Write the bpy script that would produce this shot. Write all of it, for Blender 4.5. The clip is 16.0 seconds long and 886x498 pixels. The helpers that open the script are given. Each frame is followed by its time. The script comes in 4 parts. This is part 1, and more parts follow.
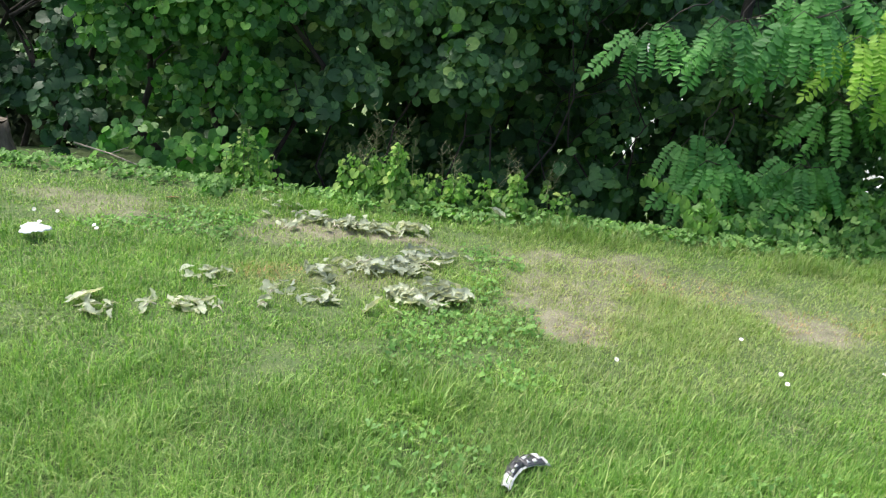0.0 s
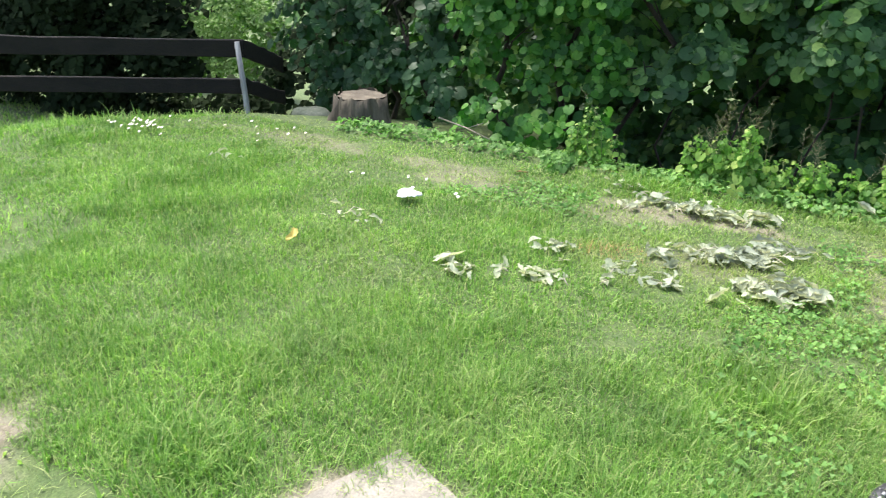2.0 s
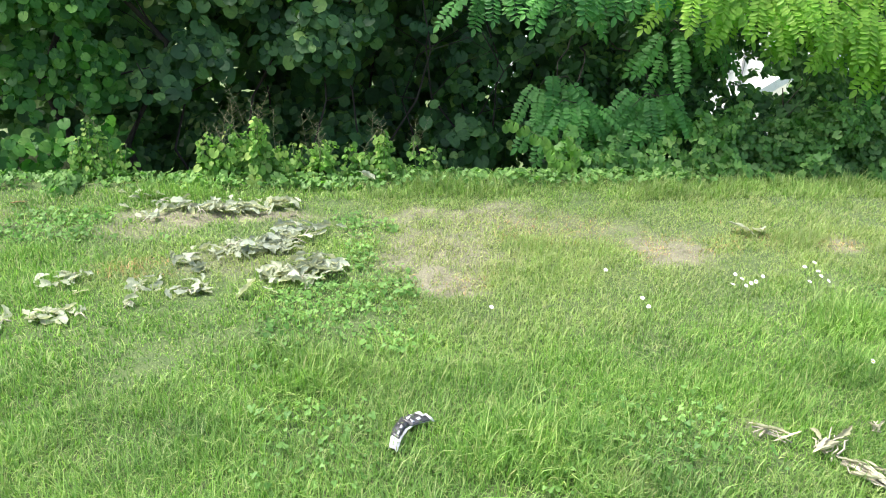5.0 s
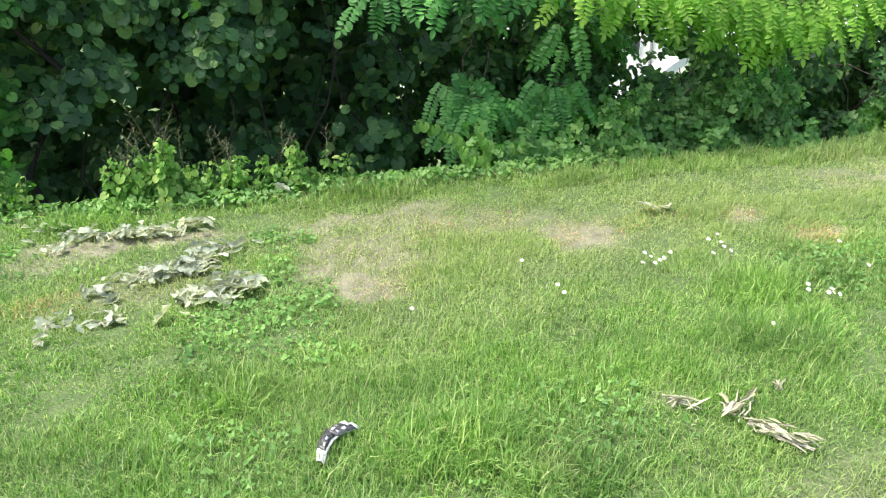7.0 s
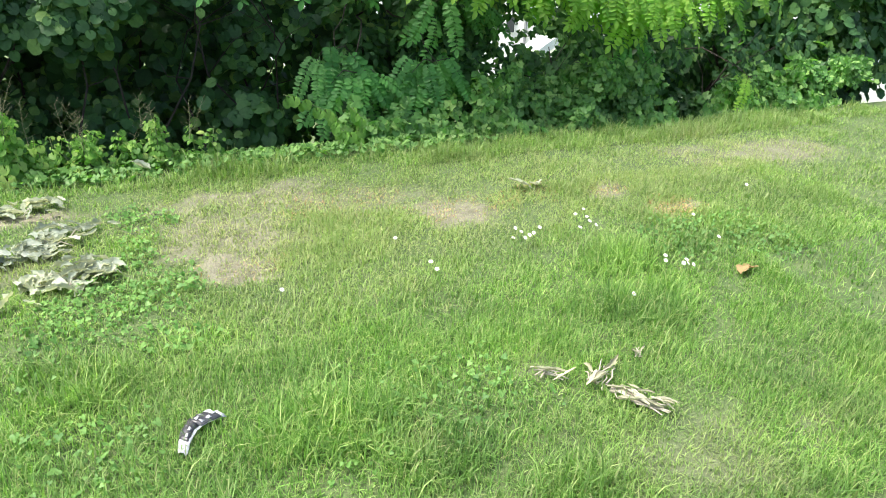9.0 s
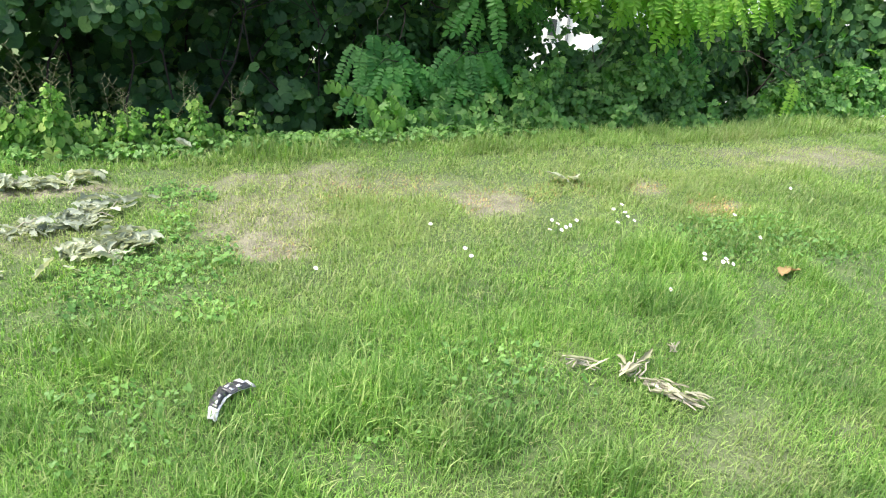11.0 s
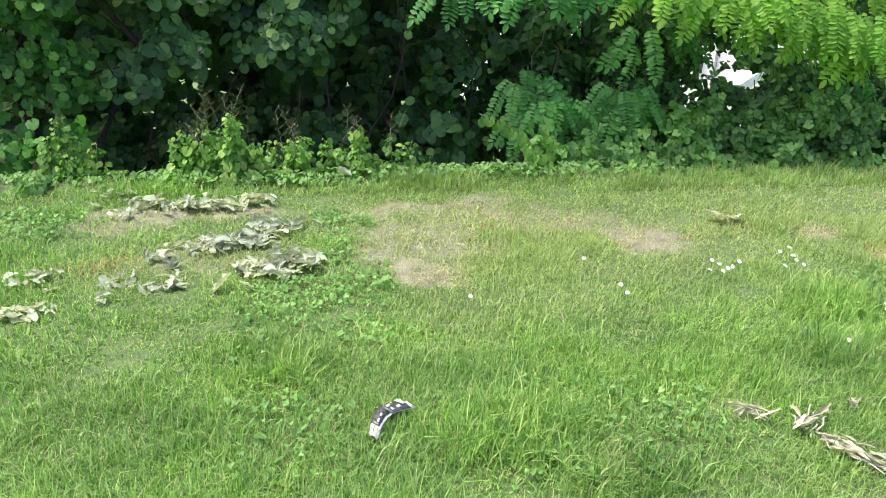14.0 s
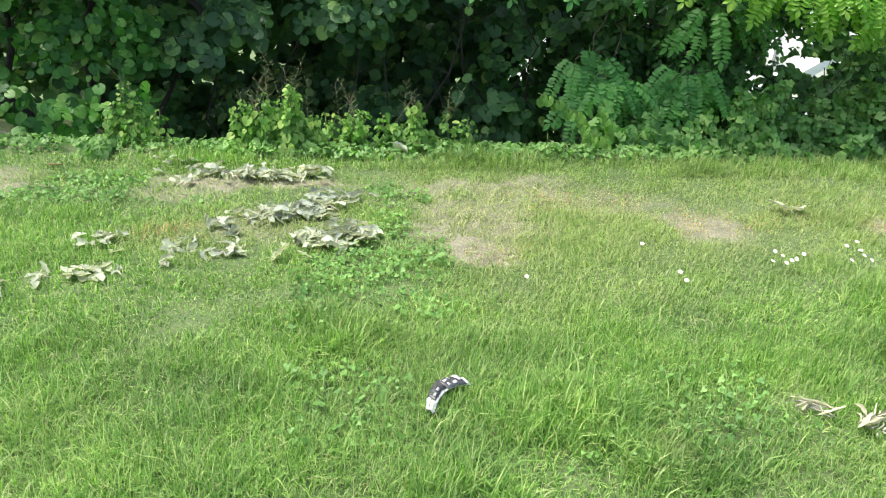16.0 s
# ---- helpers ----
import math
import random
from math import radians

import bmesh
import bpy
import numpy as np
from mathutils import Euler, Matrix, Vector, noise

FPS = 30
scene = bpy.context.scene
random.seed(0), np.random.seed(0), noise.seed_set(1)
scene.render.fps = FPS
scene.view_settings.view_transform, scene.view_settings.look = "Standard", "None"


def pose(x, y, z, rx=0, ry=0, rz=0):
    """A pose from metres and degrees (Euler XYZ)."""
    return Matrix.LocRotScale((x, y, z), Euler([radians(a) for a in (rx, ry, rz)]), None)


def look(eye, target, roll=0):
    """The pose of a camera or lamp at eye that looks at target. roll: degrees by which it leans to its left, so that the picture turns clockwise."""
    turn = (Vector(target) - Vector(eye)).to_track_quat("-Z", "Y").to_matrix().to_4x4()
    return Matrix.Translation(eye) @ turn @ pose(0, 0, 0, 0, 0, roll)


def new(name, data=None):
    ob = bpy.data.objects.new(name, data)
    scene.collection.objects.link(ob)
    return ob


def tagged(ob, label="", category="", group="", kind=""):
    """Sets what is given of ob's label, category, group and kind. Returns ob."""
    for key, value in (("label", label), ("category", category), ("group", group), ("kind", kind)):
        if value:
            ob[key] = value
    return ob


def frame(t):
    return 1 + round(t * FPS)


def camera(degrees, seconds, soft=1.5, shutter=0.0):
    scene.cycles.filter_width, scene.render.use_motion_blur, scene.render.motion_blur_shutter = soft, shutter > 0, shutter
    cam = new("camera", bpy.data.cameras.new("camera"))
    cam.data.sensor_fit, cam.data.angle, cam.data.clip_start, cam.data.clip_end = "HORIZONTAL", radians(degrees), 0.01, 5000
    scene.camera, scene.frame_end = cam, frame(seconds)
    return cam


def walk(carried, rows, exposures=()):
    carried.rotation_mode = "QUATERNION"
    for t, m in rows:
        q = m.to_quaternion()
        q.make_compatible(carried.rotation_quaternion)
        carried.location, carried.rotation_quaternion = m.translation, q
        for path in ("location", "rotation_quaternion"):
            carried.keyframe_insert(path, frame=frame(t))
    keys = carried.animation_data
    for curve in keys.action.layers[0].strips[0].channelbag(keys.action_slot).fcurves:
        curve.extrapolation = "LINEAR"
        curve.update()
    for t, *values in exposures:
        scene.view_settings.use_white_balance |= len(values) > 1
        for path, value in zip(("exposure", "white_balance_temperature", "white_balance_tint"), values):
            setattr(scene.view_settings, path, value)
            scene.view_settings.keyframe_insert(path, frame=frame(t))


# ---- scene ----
cam = camera(62.5, 16.0, soft=1.0, shutter=0.15)
PATH = [
    (0, (-0.034, 0.041, 1.456), (-0.021, 1.905, 0.731), 6.8),
    (0.3, (-0.086, 0.037, 1.405), (-0.204, 1.861, 0.594), 3.7),
    (0.5, (-0.133, -0.003, 1.519), (-0.474, 1.771, 0.662), 3.2),
    (0.7, (-0.2, -0.01, 1.488), (-0.675, 1.799, 0.78), 4.2),
    (1, (-0.205, -0.058, 1.468), (-0.829, 1.713, 0.779), 3.3),
    (1.2, (-0.211, -0.083, 1.507), (-0.91, 1.637, 0.763), 3.5),
    (1.5, (-0.225, -0.074, 1.467), (-1.017, 1.603, 0.718), 2.9),
    (1.8, (-0.218, -0.096, 1.47), (-1.052, 1.512, 0.622), 2.0),
    (2, (-0.171, -0.053, 1.492), (-0.949, 1.584, 0.646), 1.8),
    (2.2, (-0.14, -0.03, 1.498), (-0.82, 1.65, 0.653), 1.2),
    (2.5, (-0.119, 0.004, 1.453), (-0.511, 1.738, 0.536), 3.5),
    (2.7, (-0.116, 0.018, 1.52), (-0.431, 1.764, 0.597), 2.1),
    (3, (-0.069, 0.015, 1.495), (-0.313, 1.809, 0.646), 1.5),
    (3.2, (-0.074, 0.021, 1.488), (-0.225, 1.832, 0.654), 1.2),
    (3.5, (0.005, 0.046, 1.486), (-0.011, 1.86, 0.644), 0.9),
    (4, (0.047, 0.034, 1.507), (0.203, 1.837, 0.656), 1.8),
    (4.2, (0.051, 0.039, 1.499), (0.26, 1.84, 0.654), 2.4),
    (6.3, (0.088, 0.008, 1.556), (0.466, 1.801, 0.753), 1.6),
    (6.5, (0.089, 0.005, 1.547), (0.483, 1.793, 0.741), 1.2),
    (7, (0.155, -0.006, 1.553), (0.63, 1.754, 0.731), -0.5),
    (7.5, (0.161, 0.013, 1.561), (0.786, 1.716, 0.719), -0.6),
    (8, (0.161, -0.006, 1.55), (0.796, 1.686, 0.693), 0.5),
    (8.5, (0.219, 0.017, 1.536), (0.948, 1.651, 0.642), 2.2),
    (8.7, (0.214, 0.013, 1.544), (0.977, 1.64, 0.666), 2.6),
    (10.8, (0.192, 0.01, 1.466), (0.932, 1.659, 0.61), 4.7),
    (11, (0.189, 0.006, 1.468), (0.882, 1.667, 0.596), 4.3),
    (11.5, (0.167, 0.026, 1.462), (0.807, 1.699, 0.573), 4.1),
    (12, (0.135, 0.023, 1.455), (0.676, 1.757, 0.617), 2.2),
    (12.5, (0.107, 0.022, 1.461), (0.56, 1.804, 0.673), 2.2),
    (13, (0.1, 0.011, 1.461), (0.515, 1.81, 0.691), 2.6),
    (13.5, (0.093, 0.013, 1.454), (0.498, 1.816, 0.689), 2.6),
    (14, (0.078, 0.021, 1.45), (0.44, 1.816, 0.647), 2.3),
    (14.5, (0.076, 0.015, 1.452), (0.453, 1.805, 0.645), 2.1),
    (15, (0.074, 0.04, 1.451), (0.427, 1.833, 0.636), 2.7),
    (15.5, (0.011, 0.016, 1.456), (0.18, 1.833, 0.636), 3.2),
    (16, (0.011, 0.035, 1.434), (0.261, 1.824, 0.576), 3.4),
]
walk(cam, [(t, look(eye, target, roll)) for t, eye, target, roll in PATH], exposures=((0.0, 1.0), (0.4, 1.2), (1.2, 1.36), (8.7, 1.36), (10.8, 1.26), (16.0, 1.3)))

# ---- light ----
world = bpy.data.worlds.new("sky")
scene.world = world
world.use_nodes = True
wn = world.node_tree.nodes
sky = wn.new("ShaderNodeTexSky")
sky.sky_type, sky.sun_disc = "NISHITA", False
SUN_EL, SUN_AZ = 64.0, -72.0   # height, and turn from +y towards +x, in degrees
sky.sun_elevation, sky.sun_rotation = radians(SUN_EL), radians(SUN_AZ)
sky.dust_density = 4.0
sky.air_density = 1.2
wn["Background"].inputs["Strength"].default_value = 0.15
world.node_tree.links.new(sky.outputs["Color"], wn["Background"].inputs["Color"])
sun_data = bpy.data.lights.new("sun", "SUN")
sun_data.energy, sun_data.angle, sun_data.color = 3.1, radians(28), (1.0, 0.97, 0.92)
sun = new("sun", sun_data)
az, el = radians(SUN_AZ), radians(SUN_EL)
sun.matrix_world = look((0, 0, 20), (-math.sin(az) * math.cos(el), -math.cos(az) * math.cos(el), 20 - math.sin(el)))

# ---- materials ----


def node_mat(name):
    m = bpy.data.materials.new(name)
    m.use_nodes = True
    nt = m.node_tree
    return m, nt, nt.nodes["Principled BSDF"]


def add(nt, kind, **values):
    n = nt.nodes.new(kind)
    for k, v in values.items():
        n.inputs[k].default_value = v
    return n


def ramp(nt, stops, fac):
    r = nt.nodes.new("ShaderNodeValToRGB")
    el_ = r.color_ramp.elements
    while len(el_) < len(stops):
        el_.new(0.5)
    for e, (p, c) in zip(el_, stops):
        e.position, e.color = p, (*c, 1)
    nt.links.new(fac, r.inputs["Fac"])
    return r.outputs["Color"]


def mixed(nt, fac, a, b, mode="MIX"):
    n = nt.nodes.new("ShaderNodeMix")
    n.data_type, n.blend_type = "RGBA", mode
    for sock, v in ((n.inputs["Factor"], fac), (n.inputs["A"], a), (n.inputs["B"], b)):
        if isinstance(v, (int, float)):
            sock.default_value = v
        elif isinstance(v, tuple):
            sock.default_value = (*v, 1)
        else:
            nt.links.new(v, sock)
    return n.outputs["Result"]


def bumped(nt, bsdf, scale, strength, distance=0.01, coords=None):
    n = add(nt, "ShaderNodeTexNoise", Scale=scale, Detail=6.0)
    if coords:
        nt.links.new(coords, n.inputs["Vector"])
    b = add(nt, "ShaderNodeBump", Strength=strength, Distance=distance)
    nt.links.new(n.outputs["Fac"], b.inputs["Height"])
    nt.links.new(b.outputs["Normal"], bsdf.inputs["Normal"])
    return n.outputs["Fac"]


def place(nt):
    return nt.nodes.new("ShaderNodeNewGeometry").outputs["Position"]


def leaf_mat(name, stops, rough=0.5, passes=0.35, glow=(0.25, 0.5, 0.03), dry=None, single=False):
    """Thin leaf: colour by leaf, blotches and veins by noise, light let through."""
    m, nt, bsdf = node_mat(name)
    if single:
        rnd = nt.nodes.new("ShaderNodeObjectInfo").outputs["Random"]
    else:
        rnd = nt.nodes.new("ShaderNodeNewGeometry").outputs["Random Per Island"]
    col = ramp(nt, stops, rnd)
    pos = place(nt)
    big = add(nt, "ShaderNodeTexNoise", Scale=2.3, Detail=3.0)
    nt.links.new(pos, big.inputs["Vector"])
    fine = add(nt, "ShaderNodeTexNoise", Scale=45.0, Detail=4.0)
    nt.links.new(pos, fine.inputs["Vector"])
    col = mixed(nt, 0.55, col, ramp(nt, [(0.3, (0.45, 0.5, 0.5)), (0.7, (1.35, 1.3, 1.0))], big.outputs["Fac"]), "MULTIPLY")
    col = mixed(nt, 0.45, col, ramp(nt, [(0.3, (0.6, 0.65, 0.6)), (0.7, (1.3, 1.25, 1.1))], fine.outputs["Fac"]), "MULTIPLY")
    if dry:
        at = nt.nodes.new("ShaderNodeAttribute")
        at.attribute_name = "dry"
        col = mixed(nt, at.outputs["Fac"], col, mixed(nt, rnd, dry[0], dry[1]))
    nt.links.new(col, bsdf.inputs["Base Color"])
    bsdf.inputs["Roughness"].default_value = rough
    bsdf.inputs["Specular IOR Level"].default_value = 0.25
    tr = nt.nodes.new("ShaderNodeBsdfTranslucent")
    nt.links.new(mixed(nt, 0.6, col, mixed(nt, 1.0, col, tuple(4 * g for g in glow), "MULTIPLY")), tr.inputs["Color"])
    mx = nt.nodes.new("ShaderNodeMixShader")
    mx.inputs["Fac"].default_value = passes
    nt.links.new(bsdf.outputs[0], mx.inputs[1])
    nt.links.new(tr.outputs[0], mx.inputs[2])
    nt.links.new(mx.outputs[0], nt.nodes["Material Output"].inputs["Surface"])
    return m


def solid_mat(name, lo, hi, scale=8.0, rough=0.8, bump=0.3, metal=0.0, bump_scale=60.0, stretch=None, spread=(0.35, 0.65)):
    m, nt, bsdf = node_mat(name)
    co = nt.nodes.new("ShaderNodeTexCoord").outputs["Object"]
    if stretch:
        mp = nt.nodes.new("ShaderNodeMapping")
        mp.inputs["Scale"].default_value = stretch
        nt.links.new(co, mp.inputs["Vector"])
        co = mp.outputs["Vector"]
    n = add(nt, "ShaderNodeTexNoise", Scale=scale, Detail=7.0, Roughness=0.65)
    nt.links.new(co, n.inputs["Vector"])
    col = ramp(nt, [(spread[0], lo), (spread[1], hi)], n.outputs["Fac"])
    fine = bumped(nt, bsdf, bump_scale, bump, 0.01, co)
    col = mixed(nt, 0.35, col, ramp(nt, [(0.35, (0.6, 0.6, 0.6)), (0.65, (1.3, 1.3, 1.3))], fine), "MULTIPLY")
    nt.links.new(col, bsdf.inputs["Base Color"])
    bsdf.inputs["Roughness"].default_value, bsdf.inputs["Metallic"].default_value = rough, metal
    return m


GRASS = leaf_mat("grass_blades", [(0.0, (0.078, 0.168, 0.038)), (0.45, (0.151, 0.286, 0.067)), (0.85, (0.244, 0.386, 0.119)), (1.0, (0.406, 0.484, 0.218))],
                 0.5, 0.35, (0.3, 0.5, 0.06), ((0.43, 0.4, 0.22), (0.31, 0.34, 0.14)))
CLOVER = leaf_mat("clover_leaves", [(0.0, (0.089, 0.205, 0.053)), (1.0, (0.211, 0.367, 0.119))], 0.5, 0.35)
# sunlight on the hedge bulge is put into this brighter leaf colour
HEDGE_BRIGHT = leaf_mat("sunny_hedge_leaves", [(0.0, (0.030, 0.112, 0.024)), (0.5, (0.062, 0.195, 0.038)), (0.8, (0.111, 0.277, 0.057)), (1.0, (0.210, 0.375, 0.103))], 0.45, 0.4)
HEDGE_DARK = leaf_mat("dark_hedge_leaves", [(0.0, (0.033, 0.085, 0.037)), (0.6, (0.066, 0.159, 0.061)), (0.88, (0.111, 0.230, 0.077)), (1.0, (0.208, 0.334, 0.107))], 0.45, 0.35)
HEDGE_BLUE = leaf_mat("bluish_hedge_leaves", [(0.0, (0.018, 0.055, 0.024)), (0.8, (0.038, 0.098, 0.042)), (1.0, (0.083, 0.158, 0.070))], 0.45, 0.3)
WEED = leaf_mat("weed_leaves", [(0.0, (0.085, 0.2, 0.04)), (0.7, (0.18, 0.35, 0.075)), (1.0, (0.36, 0.46, 0.15))], 0.5, 0.4)
BRAMBLE = leaf_mat("bramble_leaves", [(0.0, (0.080, 0.187, 0.059)), (0.6, (0.142, 0.303, 0.089)), (1.0, (0.267, 0.419, 0.151))], 0.45, 0.4)
# near-black leaf colour holds the shade behind the fence, with little sheen
SHADE_LEAF = leaf_mat("shaded_dark_leaves", [(0.0, (0.012, 0.021, 0.011)), (1.0, (0.024, 0.039, 0.019))], 0.8, 0.1)
SHADE_LEAF.node_tree.nodes["Principled BSDF"].inputs["Specular IOR Level"].default_value = 0.05
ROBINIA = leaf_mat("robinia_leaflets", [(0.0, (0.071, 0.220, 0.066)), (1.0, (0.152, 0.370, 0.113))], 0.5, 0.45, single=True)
# sunlight through these leaflets is put into a brighter, yellower colour
ROBINIA_LIT = leaf_mat("sunlit_robinia_leaflets", [(0.0, (0.163, 0.346, 0.048)), (1.0, (0.307, 0.480, 0.096))], 0.5, 0.5, single=True)
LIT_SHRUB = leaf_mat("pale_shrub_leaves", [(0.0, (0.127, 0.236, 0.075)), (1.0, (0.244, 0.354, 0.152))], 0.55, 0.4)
WITHERED = leaf_mat("withered_leaf", [(0.0, (0.341, 0.381, 0.309)), (0.5, (0.433, 0.482, 0.410)), (1.0, (0.547, 0.594, 0.534))], 0.9, 0.42, (0.3, 0.28, 0.15), single=True)
YELLOWED = leaf_mat("yellowed_leaf", [(0.0, (0.5, 0.42, 0.15)), (1.0, (0.55, 0.46, 0.2))], 0.7, 0.15, (0.4, 0.3, 0.1), single=True)
BROWNED = leaf_mat("browned_leaf", [(0.0, (0.240, 0.160, 0.080)), (1.0, (0.304, 0.216, 0.112))], 0.7, 0.1, (0.4, 0.2, 0.1), single=True)
DULL_WITHERED = leaf_mat("dull_withered_leaf", [(0.0, (0.3, 0.3, 0.23)), (1.0, (0.47, 0.46, 0.37))], 0.85, 0.2, (0.3, 0.28, 0.15), single=True)
RUSTY = leaf_mat("rusty_dead_grass", [(0.0, (0.3, 0.2, 0.09)), (0.6, (0.46, 0.31, 0.16)), (1.0, (0.55, 0.44, 0.26))], 0.8, 0.15, (0.4, 0.25, 0.1))
STALK = solid_mat("dry_stalk", (0.3, 0.27, 0.19), (0.52, 0.48, 0.38), 30, 0.85, 0.4)
SEED_STALK = solid_mat("dry_seed_stalk", (0.16, 0.17, 0.08), (0.3, 0.31, 0.16), 30, 0.85, 0.3)
STEM = solid_mat("green_stem", (0.08, 0.14, 0.03), (0.14, 0.2, 0.06), 20, 0.7, 0.2)
BARK = solid_mat("bark", (0.02, 0.017, 0.013), (0.055, 0.045, 0.034), 10, 0.95, 0.9, stretch=(1, 1, 0.25))
STUMP_SIDE = solid_mat("stump_bark", (0.035, 0.03, 0.022), (0.14, 0.118, 0.088), 14, 0.95, 0.9, stretch=(1, 1, 0.15))
STUMP_TOP = solid_mat("sawn_weathered_wood", (0.09, 0.075, 0.055), (0.19, 0.16, 0.12), 9, 0.9, 0.5)
RAIL = solid_mat("dark_stained_rail_wood", (0.006, 0.005, 0.004), (0.014, 0.011, 0.009), 6, 0.95, 0.5, stretch=(0.15, 1, 1))
POST = solid_mat("grey_weathered_post", (0.2, 0.2, 0.2), (0.4, 0.4, 0.39), 18, 0.75, 0.5, stretch=(1, 1, 0.1))
ROCK = solid_mat("mossy_grey_stone", (0.05, 0.07, 0.045), (0.15, 0.165, 0.13), 7, 0.9, 0.8)
SLAB = solid_mat("pale_concrete_slab", (0.18, 0.165, 0.135), (0.28, 0.255, 0.21), 6, 0.9, 0.35, bump_scale=140)
TISSUE = solid_mat("white_tissue", (0.58, 0.6, 0.62), (0.72, 0.73, 0.74), 12, 0.9, 0.2)
PETAL = solid_mat("white_petals", (0.68, 0.67, 0.62), (0.78, 0.78, 0.74), 40, 0.7, 0.1)
YOLK = solid_mat("yellow_flower_disc", (0.6, 0.38, 0.03), (0.75, 0.5, 0.06), 200, 0.8, 0.6)
WRAP_WHITE = solid_mat("printed_film_white", (0.4, 0.4, 0.41), (0.56, 0.56, 0.57), 30, 0.35, 0.1)
WRAP_BLACK = solid_mat("printed_film_black", (0.02, 0.02, 0.022), (0.06, 0.06, 0.065), 30, 0.35, 0.1)
RENDER = solid_mat("white_house_render", (0.8, 0.78, 0.74), (0.86, 0.84, 0.8), 2, 0.9, 0.2)
ROOF = solid_mat("pale_roof_sheet", (0.62, 0.63, 0.65), (0.78, 0.79, 0.8), 1.5, 0.5, 0.1)
DARK_GLASS = solid_mat("dark_window_glass", (0.03, 0.035, 0.04), (0.06, 0.065, 0.07), 1, 0.08, 0.0)
TWIG = solid_mat("grey_twig", (0.2, 0.17, 0.13), (0.36, 0.32, 0.26), 30, 0.9, 0.4)

# ---- helpers of the scene ----
rng = np.random.default_rng(7)


def part(name, mesh, material, parent=None, label="", kind=""):
    """Links a mesh as one object, under a thing where one is given."""
    if isinstance(mesh, bmesh.types.BMesh):
        bm, mesh = mesh, bpy.data.meshes.new(name)
        bm.to_mesh(mesh)
        bm.free()
    if material and not mesh.materials:
        mesh.materials.append(material)
    ob = new(name, mesh)
    ob.parent = parent
    return tagged(ob, label, kind=kind)


def thing(name, label, category, at=(0, 0, 0), group="", kind="", turn=0.0):
    ob = new(name)
    ob.empty_display_size = 0.05
    ob.matrix_world = pose(*at, 0, 0, turn)
    return tagged(ob, label, category, group, kind)


def mesh_of(name, verts, tris, smooth=True, dry=None):
    me = bpy.data.meshes.new(name)
    verts, tris = np.asarray(verts, np.float32), np.asarray(tris, np.int32)
    me.vertices.add(len(verts))
    me.vertices.foreach_set("co", verts.ravel())
    n, k = tris.shape
    me.loops.add(n * k)
    me.loops.foreach_set("vertex_index", tris.ravel())
    me.polygons.add(n)
    me.polygons.foreach_set("loop_start", np.arange(0, n * k, k, dtype=np.int32))
    me.polygons.foreach_set("loop_total", np.full(n, k, np.int32))
    me.polygons.foreach_set("use_smooth", np.full(n, smooth))
    if dry is not None:
        me.attributes.new("dry", "FLOAT", "POINT").data.foreach_set("value", np.asarray(dry, np.float32))
    me.update(calc_edges=True)
    return me


def stamped(template, turns, places):
    """Copies of (verts, tris), one for each 3 x 3 turn (columns) and place, in one set of arrays."""
    v, t = template
    allv = np.einsum("nij,vj->nvi", turns, v) + places[:, None]
    allt = t[None] + (np.arange(len(places)) * len(v))[:, None, None]
    return allv.reshape(-1, 3), allt.reshape(-1, t.shape[1])


def joined(*sets):
    vs, ts, k = [], [], 0
    for v, t in sets:
        vs.append(v)
        ts.append(np.asarray(t) + k)
        k += len(v)
    return np.concatenate(vs), np.concatenate(ts)


def unit(a):
    return a / (np.linalg.norm(a, axis=-1, keepdims=True) + 1e-9)


def facing(normal, tip, size):
    """Turns whose z is the leaf's face, whose y is the way to its tip."""
    n = unit(normal)
    y = unit(tip - (tip * n).sum(-1, keepdims=True) * n)
    x = np.cross(y, n)
    return np.stack([x, y, n], -1) * np.asarray(size)[:, None, None]


def tube(points, r0, r1, sides=5):
    """A tapered tube along points."""
    p = np.asarray(points, float)
    d = unit(np.gradient(p, axis=0))
    up = np.where(np.abs(d[:, 2:]) > 0.9, [[1.0, 0, 0]], [[0, 0, 1.0]])
    a = unit(np.cross(d, up))
    b = np.cross(d, a)
    ang = np.linspace(0, 2 * np.pi, sides, endpoint=False)
    r = np.linspace(r0, r1, len(p))[:, None, None]
    v = p[:, None] + r * (np.cos(ang)[None, :, None] * a[:, None] + np.sin(ang)[None, :, None] * b[:, None])
    tris = []
    for i in range(len(p) - 1):
        for k in range(sides):
            q = [i * sides + k, i * sides + (k + 1) % sides, (i + 1) * sides + (k + 1) % sides, (i + 1) * sides + k]
            tris += [[q[0], q[1], q[2]], [q[0], q[2], q[3]]]
    for base in (0, (len(p) - 1) * sides):
        for k in range(1, sides - 1):
            tris.append([base, base + k, base + k + 1])
    return v.reshape(-1, 3), np.array(tris)


